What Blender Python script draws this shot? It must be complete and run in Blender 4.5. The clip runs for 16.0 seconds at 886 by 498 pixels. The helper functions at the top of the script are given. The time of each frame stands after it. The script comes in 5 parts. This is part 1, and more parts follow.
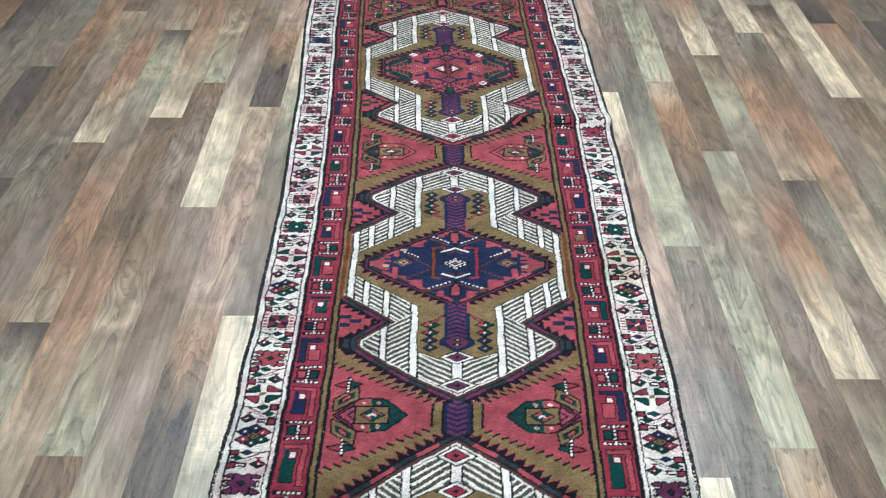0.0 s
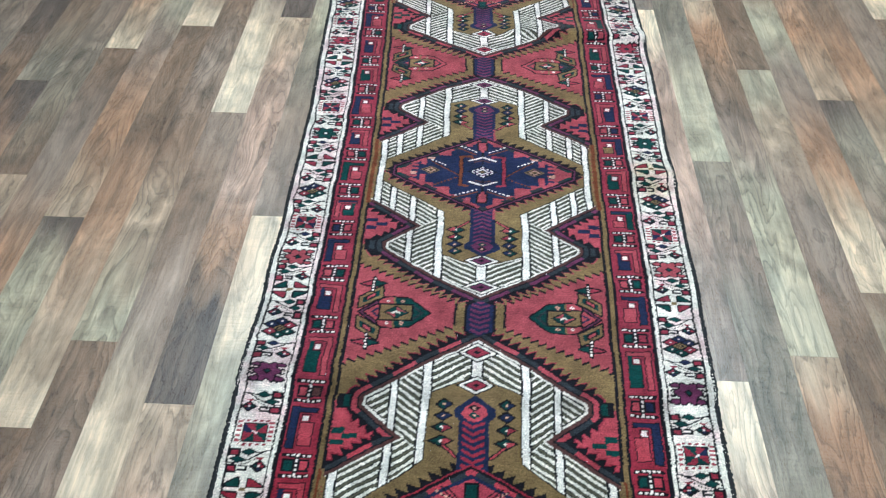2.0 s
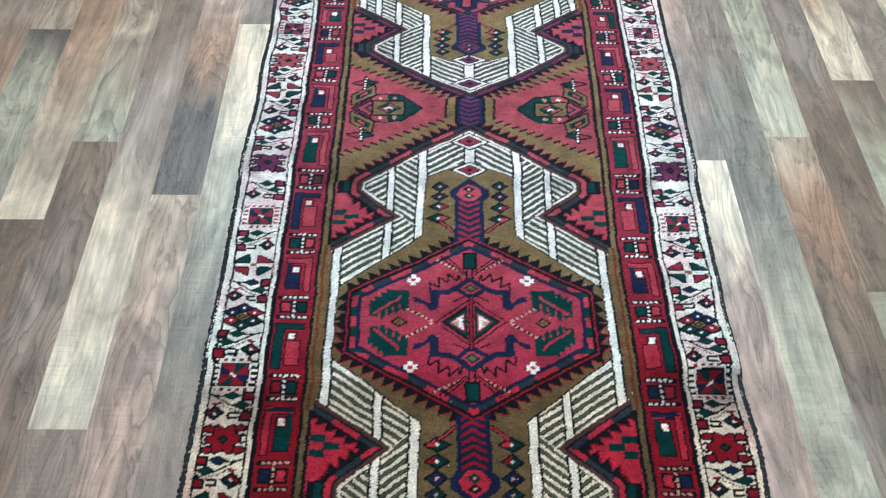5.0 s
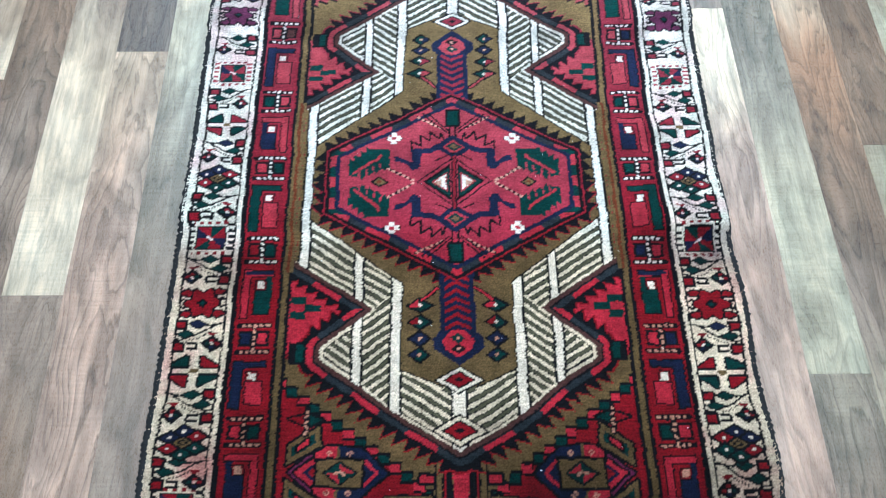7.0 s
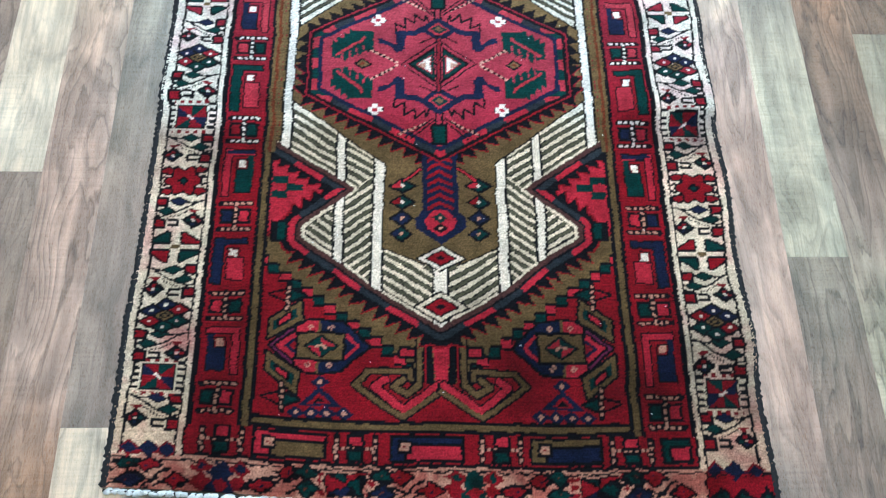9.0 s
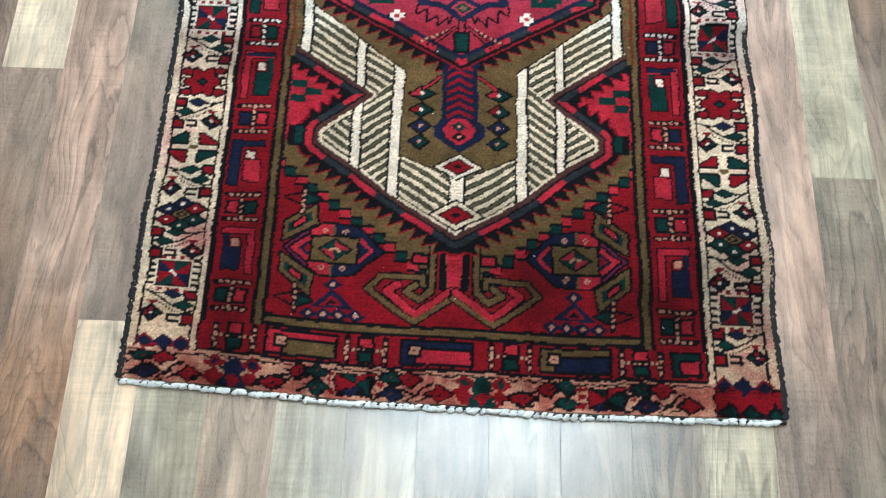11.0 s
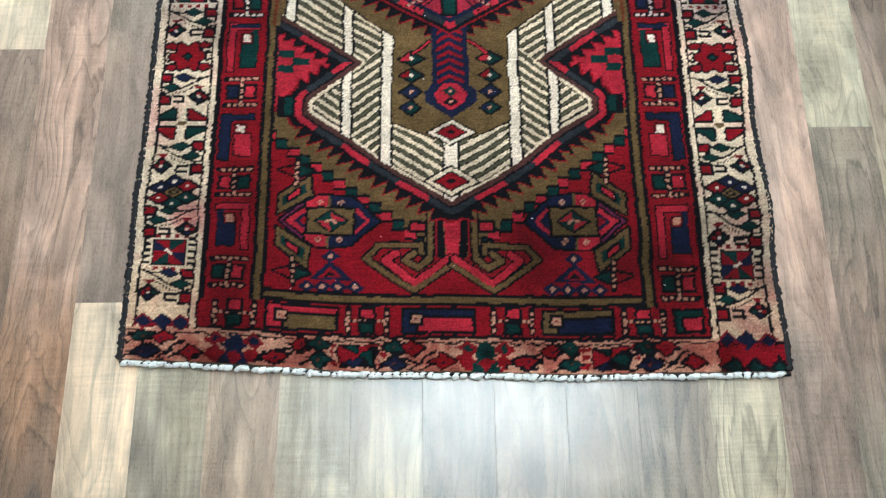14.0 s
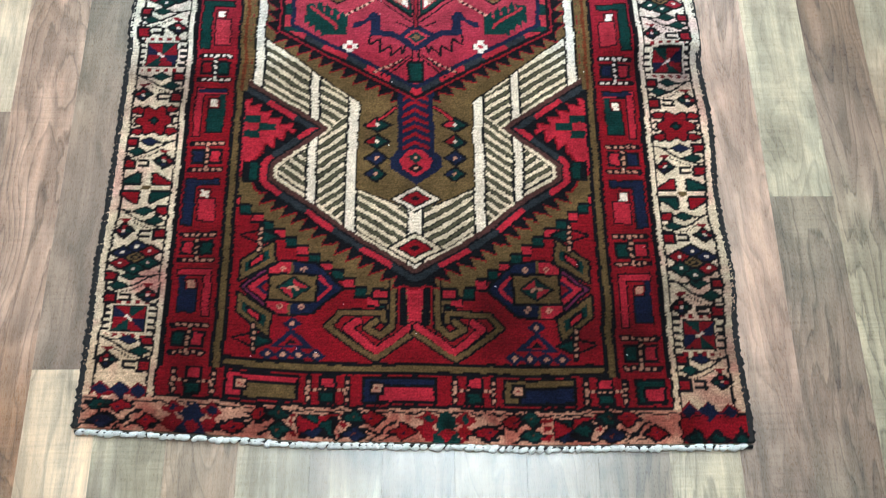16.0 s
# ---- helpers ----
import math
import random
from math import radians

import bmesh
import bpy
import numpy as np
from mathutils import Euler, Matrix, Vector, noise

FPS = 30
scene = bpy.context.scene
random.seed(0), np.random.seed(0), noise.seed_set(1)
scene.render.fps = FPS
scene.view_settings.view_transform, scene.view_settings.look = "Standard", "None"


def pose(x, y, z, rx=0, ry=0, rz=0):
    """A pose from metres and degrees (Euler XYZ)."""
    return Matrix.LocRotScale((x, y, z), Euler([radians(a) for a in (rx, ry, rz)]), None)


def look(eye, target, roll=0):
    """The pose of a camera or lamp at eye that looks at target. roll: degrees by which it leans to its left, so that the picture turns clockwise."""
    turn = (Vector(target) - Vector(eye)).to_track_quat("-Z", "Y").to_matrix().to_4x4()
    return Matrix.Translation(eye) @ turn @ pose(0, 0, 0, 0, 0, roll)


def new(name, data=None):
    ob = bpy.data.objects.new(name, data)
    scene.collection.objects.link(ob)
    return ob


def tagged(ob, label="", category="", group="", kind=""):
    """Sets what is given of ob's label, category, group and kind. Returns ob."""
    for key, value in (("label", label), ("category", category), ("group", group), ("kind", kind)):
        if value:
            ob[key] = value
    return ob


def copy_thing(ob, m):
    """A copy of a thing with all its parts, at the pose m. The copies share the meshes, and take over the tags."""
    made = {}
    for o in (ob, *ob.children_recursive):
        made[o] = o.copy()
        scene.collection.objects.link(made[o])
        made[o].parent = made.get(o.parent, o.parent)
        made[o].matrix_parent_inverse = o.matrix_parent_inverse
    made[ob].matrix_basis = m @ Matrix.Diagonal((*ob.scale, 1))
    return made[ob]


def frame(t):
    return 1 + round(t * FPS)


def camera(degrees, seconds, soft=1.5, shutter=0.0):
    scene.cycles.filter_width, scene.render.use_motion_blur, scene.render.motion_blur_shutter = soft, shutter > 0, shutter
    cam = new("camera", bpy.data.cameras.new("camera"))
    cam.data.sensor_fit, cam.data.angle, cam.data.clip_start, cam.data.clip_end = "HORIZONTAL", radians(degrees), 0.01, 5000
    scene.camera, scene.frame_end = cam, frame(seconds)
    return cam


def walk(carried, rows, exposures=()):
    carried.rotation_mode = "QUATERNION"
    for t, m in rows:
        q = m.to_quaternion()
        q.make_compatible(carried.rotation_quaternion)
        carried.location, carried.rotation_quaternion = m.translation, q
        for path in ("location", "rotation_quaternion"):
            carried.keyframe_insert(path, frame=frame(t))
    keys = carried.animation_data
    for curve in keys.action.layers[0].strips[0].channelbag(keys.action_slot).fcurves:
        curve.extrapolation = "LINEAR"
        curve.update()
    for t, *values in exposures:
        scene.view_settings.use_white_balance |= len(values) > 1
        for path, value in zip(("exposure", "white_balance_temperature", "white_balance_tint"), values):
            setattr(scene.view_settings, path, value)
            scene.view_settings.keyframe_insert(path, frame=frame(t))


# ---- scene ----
cam = camera(53.7, 16.0, 1.18)
PATH = [
    (0, (-0.031, 0.112, 1.618), (-0.025, 1.634, 0.32), 0.6),
    (0.5, (-0.027, 0.113, 1.591), (-0.041, 1.595, 0.248), 0.2),
    (1, (-0.015, 0.103, 1.567), (-0.056, 1.559, 0.197), -0.2),
    (1.5, (-0.001, 0.082, 1.544), (-0.067, 1.527, 0.162), -0.1),
    (2, (-0.021, 0.033, 1.552), (-0.079, 1.468, 0.16), 0.4),
    (2.5, (-0.032, -0.038, 1.545), (-0.053, 1.362, 0.116), 0.3),
    (3, (-0.047, -0.11, 1.544), (-0.068, 1.281, 0.107), 0.5),
    (3.5, (-0.067, -0.171, 1.538), (-0.095, 1.202, 0.084), -0.0),
    (3.7, (-0.078, -0.183, 1.525), (-0.097, 1.178, 0.059), 0.3),
    (5.8, (-0.064, -0.174, 1.452), (-0.036, 0.959, -0.196), 1.2),
    (6, (-0.06, -0.165, 1.445), (-0.039, 0.94, -0.222), 0.8),
    (6.5, (-0.055, -0.151, 1.432), (-0.025, 0.878, -0.283), 0.9),
    (7, (-0.055, -0.16, 1.419), (-0.015, 0.821, -0.323), 1.6),
    (7.5, (-0.049, -0.17, 1.413), (0.008, 0.771, -0.351), 2.7),
    (8, (-0.053, -0.202, 1.397), (0.016, 0.726, -0.374), 3.9),
    (8.5, (-0.052, -0.212, 1.388), (0.027, 0.66, -0.41), 5.3),
    (9, (-0.044, -0.238, 1.376), (0.021, 0.602, -0.438), 4.1),
    (11.5, (-0.016, -0.285, 1.35), (-0.022, 0.396, -0.531), 1.7),
    (12, (-0.024, -0.292, 1.347), (-0.019, 0.369, -0.541), 2.3),
    (12.5, (-0.033, -0.298, 1.337), (-0.005, 0.348, -0.555), 3.8),
    (13, (-0.03, -0.3, 1.335), (-0.009, 0.344, -0.558), 2.2),
    (13.5, (-0.029, -0.294, 1.338), (-0.006, 0.358, -0.552), 1.6),
    (14, (-0.028, -0.282, 1.338), (-0.01, 0.362, -0.555), 0.9),
    (14.5, (-0.02, -0.27, 1.336), (-0.005, 0.37, -0.558), 0.2),
    (15, (-0.009, -0.258, 1.34), (0.019, 0.394, -0.55), 0.6),
    (15.5, (-0.008, -0.252, 1.343), (0.045, 0.432, -0.536), 2.2),
    (16, (0.013, -0.238, 1.352), (0.059, 0.489, -0.51), 3.2),
]
EXPOSURES = [(0, -0.20, 6000, 2), (1.5, -0.20, 5920, 2), (3.5, -0.15, 5830, 2), (5.8, -0.07, 5600, 2), (6.5, 0.07, 5530, 2), (7, 0.19, 5500, 2), (9, 0.16, 5620, 3), (11.5, 0.15, 6350, 6), (16, 0.13, 6400, 6)]
walk(cam, [(t, look(eye, target, roll)) for t, eye, target, roll in PATH], EXPOSURES)

# ---- light: closed shop room, ceiling panels and a dim even fill from the walls ----
world = bpy.data.worlds.new("world")
scene.world = world
world.use_nodes = True
world.node_tree.nodes["Background"].inputs[0].default_value = (0.85, 0.93, 1.0, 1)
world.node_tree.nodes["Background"].inputs[1].default_value = 0.3
PANEL_LIGHT = 26.4
ROOM_X, ROOM_Y0, ROOM_Y1, ROOM_Z = 2.62, -1.9, 5.3, 2.8


# ---- helpers of this scene ----
def part(name, bm, material, parent, label=""):
    me = bpy.data.meshes.new(name)
    bm.to_mesh(me)
    bm.free()
    for m in (material if isinstance(material, (list, tuple)) else [material]):
        me.materials.append(m)
    ob = new(name, me)
    ob.parent = parent
    return tagged(ob, label)


def add_box(bm, x0, x1, y0, y1, z0, z1):
    m = Matrix.Translation(((x0 + x1) / 2, (y0 + y1) / 2, (z0 + z1) / 2)) @ Matrix.Diagonal((x1 - x0, y1 - y0, z1 - z0, 1))
    return bmesh.ops.create_cube(bm, size=1, matrix=m)["verts"]


def node_mat(name):
    m = bpy.data.materials.new(name)
    m.use_nodes = True
    nt = m.node_tree
    return m, nt, nt.nodes["Principled BSDF"]


def link(nt, a, b):
    nt.links.new(a, b)


def math_node(nt, op, a, b=None, c=None, clamp=False):
    n = nt.nodes.new("ShaderNodeMath")
    n.operation, n.use_clamp = op, clamp
    for k, v in enumerate((a, b, c)):
        if v is None:
            continue
        if isinstance(v, (int, float)):
            n.inputs[k].default_value = v
        else:
            link(nt, v, n.inputs[k])
    return n.outputs[0]


def mixed(nt, kind, fac, a, b):
    n = nt.nodes.new("ShaderNodeMix")
    n.data_type, n.blend_type = "RGBA", kind
    for idx, v in ((0, fac), (6, a), (7, b)):
        if isinstance(v, (int, float)):
            n.inputs[idx].default_value = v
        elif isinstance(v, tuple):
            n.inputs[idx].default_value = (*v, 1)
        else:
            link(nt, v, n.inputs[idx])
    return n.outputs[2]


def noise_node(nt, vec, scale, detail=3.0, rough=0.55, distortion=0.0):
    n = nt.nodes.new("ShaderNodeTexNoise")
    n.inputs["Scale"].default_value, n.inputs["Detail"].default_value = scale, detail
    n.inputs["Roughness"].default_value, n.inputs["Distortion"].default_value = rough, distortion
    link(nt, vec, n.inputs["Vector"])
    return n.outputs[0]


def scaled(nt, vec, scale, offset=(0, 0, 0)):
    n = nt.nodes.new("ShaderNodeMapping")
    n.inputs["Scale"].default_value = scale
    n.inputs["Location"].default_value = offset
    link(nt, vec, n.inputs["Vector"])
    return n.outputs[0]


def remap(nt, v, a0, a1, b0, b1):
    n = nt.nodes.new("ShaderNodeMapRange")
    for k, x in enumerate((a0, a1, b0, b1)):
        n.inputs[k + 1].default_value = x
    link(nt, v, n.inputs[0])
    return n.outputs[0]


def bump(nt, height, strength, distance, bsdf):
    n = nt.nodes.new("ShaderNodeBump")
    n.inputs["Strength"].default_value, n.inputs["Distance"].default_value = strength, distance
    link(nt, height, n.inputs["Height"])
    link(nt, n.outputs[0], bsdf.inputs["Normal"])


# ---- materials ----
def paint_material(name, col, rough=0.7):
    m, nt, b = node_mat(name)
    tc = nt.nodes.new("ShaderNodeTexCoord").outputs["Object"]
    n1 = noise_node(nt, tc, 1.2, 4)
    n2 = noise_node(nt, tc, 90, 3)
    c = mixed(nt, "MULTIPLY", 1.0, col, mixed(nt, "MIX", n1, (0.93, 0.93, 0.92), (1, 1, 1)))
    link(nt, c, b.inputs["Base Color"])
    b.inputs["Roughness"].default_value = rough
    bump(nt, n2, 0.15, 0.001, b)
    return m


TONES = {"L": (0.67, 0.515, 0.385), "O": (0.36, 0.202, 0.128), "B": (0.215, 0.136, 0.096), "G": (0.235, 0.190, 0.150),
         "W": (0.42, 0.355, 0.265), "D": (0.128, 0.093, 0.080), "T": (0.395, 0.278, 0.203), "M": (0.272, 0.192, 0.153), "P": (0.41, 0.272, 0.218)}


def wood_material(name, stops, figure, seed):
    """Printed wood: tones that change along the board, cathedral figure, streaky grain, faint saw marks."""
    m, nt, b = node_mat(name)
    tc = nt.nodes.new("ShaderNodeTexCoord").outputs["Object"]
    off = (seed * 1.37 % 7, seed * 2.11 % 5, seed * 0.73 % 3)
    p = scaled(nt, tc, (1, 1, 1), off)
    sep = nt.nodes.new("ShaderNodeSeparateXYZ")
    link(nt, tc, sep.inputs[0])
    drift = noise_node(nt, scaled(nt, p, (14, 2.2, 1)), 1.0, 3)
    pos = math_node(nt, "MULTIPLY", sep.outputs[1], 1 / 1.645)
    pos = math_node(nt, "ADD", pos, remap(nt, drift, 0.25, 0.75, -0.07, 0.07))
    ramp = nt.nodes.new("ShaderNodeValToRGB")
    ramp.color_ramp.interpolation = "EASE"
    el = ramp.color_ramp.elements
    while len(el) > 1:
        el.remove(el[-1])
    for k, (x, tone) in enumerate(stops):
        e = el[0] if k == 0 else el.new(x)
        e.position, e.color = x, (*TONES[tone], 1)
    link(nt, pos, ramp.inputs[0])
    base = ramp.outputs[0]
    # flat-sawn figure: arches whose crown wanders along the board, eyes where branches were
    crown = remap(nt, noise_node(nt, scaled(nt, p, (0.01, 1.1, 1)), 1.0, 2), 0.3, 0.7, 0.015, 0.095)
    dx = math_node(nt, "SUBTRACT", sep.outputs[0], crown)
    arch = math_node(nt, "MULTIPLY", math_node(nt, "MULTIPLY", dx, dx), 640.0)
    run = math_node(nt, "MULTIPLY", sep.outputs[1], 4.6 if seed % 2 else -4.6)
    wob = remap(nt, noise_node(nt, scaled(nt, p, (13, 2.6, 1)), 1.0, 4, 0.55, 0.7), 0.2, 0.8, -2.0, 2.0)
    vor = nt.nodes.new("ShaderNodeTexVoronoi")
    vor.inputs["Scale"].default_value = 1.0
    link(nt, scaled(nt, p, (9, 2.4, 1)), vor.inputs["Vector"])
    eye = math_node(nt, "POWER", 2.718, math_node(nt, "MULTIPLY", math_node(nt, "MULTIPLY", vor.outputs["Distance"], vor.outputs["Distance"]), -26.0))
    phase = math_node(nt, "ADD", math_node(nt, "ADD", arch, run), math_node(nt, "ADD", wob, math_node(nt, "MULTIPLY", eye, 3.2)))
    band = math_node(nt, "FRACT", phase)
    curve = nt.nodes.new("ShaderNodeValToRGB")
    curve.color_ramp.interpolation = "LINEAR"
    ce = curve.color_ramp.elements
    ce[0].position, ce[0].color = 0.0, (1.14, 1.13, 1.10, 1)
    ce[1].position, ce[1].color = 1.0, (1.14, 1.13, 1.10, 1)
    for x, g in ((0.45, 1.02), (0.74, 0.84), (0.86, 0.56), (0.93, 0.82)):
        e = ce.new(x)
        e.color = (g, g * 0.98, g * 0.96, 1)
    link(nt, band, curve.inputs[0])
    patch = remap(nt, noise_node(nt, scaled(nt, p, (4, 1.5, 1)), 1.0, 2), 0.34, 0.58, 0.35, 1.0)
    base = mixed(nt, "MULTIPLY", math_node(nt, "MULTIPLY", patch, 0.50 + figure * 0.8, clamp=True), base, curve.outputs[0])
    knotty = math_node(nt, "GREATER_THAN", noise_node(nt, scaled(nt, p, (3, 2.0, 1), (9, 4, 0)), 1.0, 1), 0.56)
    dark_eye = math_node(nt, "MULTIPLY", math_node(nt, "POWER", eye, 5.0), math_node(nt, "MULTIPLY", knotty, 0.55))
    base = mixed(nt, "MULTIPLY", dark_eye, base, (0.42, 0.36, 0.32))
    streak = noise_node(nt, scaled(nt, p, (62, 1.1, 1)), 1.0, 4, 0.6, 0.5)
    base = mixed(nt, "MULTIPLY", 1.0, base, remap(nt, streak, 0.25, 0.75, 0.74, 1.22))
    swirl = noise_node(nt, scaled(nt, p, (20, 1.5, 1), (5, 2, 0)), 1.0, 4, 0.6, 1.6)
    base = mixed(nt, "MULTIPLY", 1.0, base, remap(nt, swirl, 0.28, 0.72, 0.74, 1.22))
    fine = noise_node(nt, scaled(nt, p, (420, 9, 1)), 1.0, 3, 0.6)
    base = mixed(nt, "MULTIPLY", 1.0, base, remap(nt, fine, 0.25, 0.75, 0.92, 1.08))
    saw = noise_node(nt, scaled(nt, p, (14, 230, 1)), 1.0, 2, 0.6)
    sawed = remap(nt, noise_node(nt, scaled(nt, p, (5, 3, 1), (2, 8, 0)), 1.0, 2), 0.45, 0.6, 0.15, 1.0)
    base = mixed(nt, "MULTIPLY", sawed, base, remap(nt, saw, 0.25, 0.75, 0.85, 1.12))
    blot = noise_node(nt, scaled(nt, p, (10, 4.5, 1)), 1.0, 3, 0.5, 1.6)
    base = mixed(nt, "MULTIPLY", 1.0, base, remap(nt, blot, 0.3, 0.7, 0.66, 1.34))
    hue = noise_node(nt, scaled(nt, p, (9, 2.5, 1), (3, 1, 0)), 1.0, 2)
    base = mixed(nt, "MULTIPLY", 1.0, base, mixed(nt, "MIX", remap(nt, hue, 0.3, 0.7, 0, 1), (1.06, 0.985, 0.90), (0.975, 0.99, 0.96)))
    link(nt, base, b.inputs["Base Color"])
    spark = noise_node(nt, scaled(nt, p, (1900, 150, 1)), 1.0, 2, 0.55)
    link(nt, remap(nt, spark, 0.36, 0.64, 0.20, 0.52), b.inputs["Roughness"])
    b.inputs["Specular IOR Level"].default_value = 0.96
    bump(nt, math_node(nt, "ADD", spark, saw), 0.09, 0.0003, b)
    return m


def wool_material(name):
    """Knotted wool: dye from the woven chart, abrash along the rows, tuft grain and soft sheen."""
    m, nt, b = node_mat(name)
    tc = nt.nodes.new("ShaderNodeTexCoord").outputs["Object"]
    att = nt.nodes.new("ShaderNodeAttribute")
    att.attribute_name = "dye"
    base = att.outputs["Color"]
    abrash = noise_node(nt, scaled(nt, tc, (1.5, 14, 1)), 1.0, 3)
    base = mixed(nt, "MULTIPLY", 1.0, base, remap(nt, abrash, 0.3, 0.7, 0.86, 1.14))
    tuft = noise_node(nt, scaled(nt, tc, (420, 330, 1)), 1.0, 2, 0.6)
    base = mixed(nt, "MULTIPLY", 1.0, base, remap(nt, tuft, 0.25, 0.75, 0.58, 1.38))
    weft = noise_node(nt, scaled(nt, tc, (40, 300, 1)), 1.0, 2, 0.5)
    base = mixed(nt, "MULTIPLY", 1.0, base, remap(nt, weft, 0.3, 0.7, 0.84, 1.14))
    wear = noise_node(nt, scaled(nt, tc, (22, 22, 1)), 1.0, 4, 0.65)
    base = mixed(nt, "MULTIPLY", 1.0, base, remap(nt, wear, 0.3, 0.7, 0.78, 1.20))
    link(nt, base, b.inputs["Base Color"])
    b.inputs["Roughness"].default_value = 0.85
    b.inputs["Specular IOR Level"].default_value = 0.06
    b.inputs["Sheen Weight"].default_value = 0.07
    b.inputs["Sheen Roughness"].default_value = 0.45
    b.inputs["Sheen Tint"].default_value = (1.0, 0.93, 0.93, 1)
    bump(nt, math_node(nt, "ADD", tuft, weft), 0.5, 0.0020, b)
    return m


def cord_material(name, col, scale):
    m, nt, b = node_mat(name)
    tc = nt.nodes.new("ShaderNodeTexCoord").outputs["Object"]
    n = noise_node(nt, tc, scale, 3)
    link(nt, mixed(nt, "MULTIPLY", 1.0, col, remap(nt, n, 0.25, 0.75, 0.7, 1.2)), b.inputs["Base Color"])
    b.inputs["Roughness"].default_value = 0.9
    bump(nt, n, 0.6, 0.001, b)
    return m


WOOL = wool_material("knotted_wool")
CORD = cord_material("white_cotton_cord", (0.84, 0.83, 0.81), 500)
EDGE = cord_material("black_wool_overcast", (0.007, 0.0065, 0.008), 350)
BACK = cord_material("cotton_foundation", (0.35, 0.28, 0.2), 400)
WALL = paint_material("white_wall_paint", (0.62, 0.61, 0.58))
TAUPE = paint_material("taupe_wall_paint", (0.30, 0.28, 0.25))
CEIL = paint_material("ceiling_paint", (0.78, 0.78, 0.77))
FRAME_PAINT = paint_material("white_metal_frame", (0.75, 0.75, 0.75), 0.4)
GLOW, gnt, gb = node_mat("light_diffuser")
gb.inputs["Base Color"].default_value = (0.9, 0.9, 0.9, 1)
gb.inputs["Emission Color"].default_value = (0.78, 0.91, 1.0, 1)
gb.inputs["Emission Strength"].default_value = PANEL_LIGHT

# ---- room shell ----
def shell(name, x0, x1, y0, y1, z0, z1, mat, label):
    bm = bmesh.new()
    add_box(bm, x0, x1, y0, y1, z0, z1)
    ob = part(name, bm, mat, None, label)
    return tagged(ob, category=name.split("_")[0], kind="structure")


X, Y0, Y1, Z = ROOM_X, ROOM_Y0, ROOM_Y1, ROOM_Z
shell("wall_west", -X - 0.1, -X, Y0 - 0.1, Y1 + 0.1, 0, Z, TAUPE, "plain taupe painted wall closing the shop room")
shell("wall_east", X, X + 0.1, Y0 - 0.1, Y1 + 0.1, 0, Z, TAUPE, "plain taupe painted wall closing the shop room")
shell("wall_south", -X, X, Y0 - 0.1, Y0, 0, Z, WALL, "plain white painted wall closing the shop room")
shell("wall_north", -X, X, Y1, Y1 + 0.1, 0, Z, TAUPE, "plain taupe painted wall closing the shop room")
shell("ceiling", -X - 0.1, X + 0.1, Y0 - 0.1, Y1 + 0.1, Z, Z + 0.1, CEIL, "plain white painted ceiling above the rug")


def ceiling_light(x, y):
    top = new("ceiling_light")
    top.location = (x, y, Z)
    tagged(top, "white framed ceiling panel light with frosted diffuser, lit", "ceiling light", "ceiling panel lights")
    bm = bmesh.new()
    add_box(bm, -0.28, 0.28, -0.58, 0.58, -0.03, -0.018)
    part("diffuser", bm, GLOW, top, "glowing frosted diffuser")
    bm = bmesh.new()
    add_box(bm, -0.31, -0.28, -0.61, 0.61, -0.04, 0)
    add_box(bm, 0.28, 0.31, -0.61, 0.61, -0.04, 0)
    add_box(bm, -0.28, 0.28, 0.58, 0.61, -0.04, 0)
    add_box(bm, -0.28, 0.28, -0.61, -0.58, -0.04, 0)
    part("frame", bm, FRAME_PAINT, top)
    return top


first_light = ceiling_light(-0.8, 3.25)
for x, y, turn in ((0.95, 3.25, 0), (0.14, 1.80, 90), (0.19, 0.37, 90)):
    copy_thing(first_light, pose(x, y, Z, 0, 0, turn))

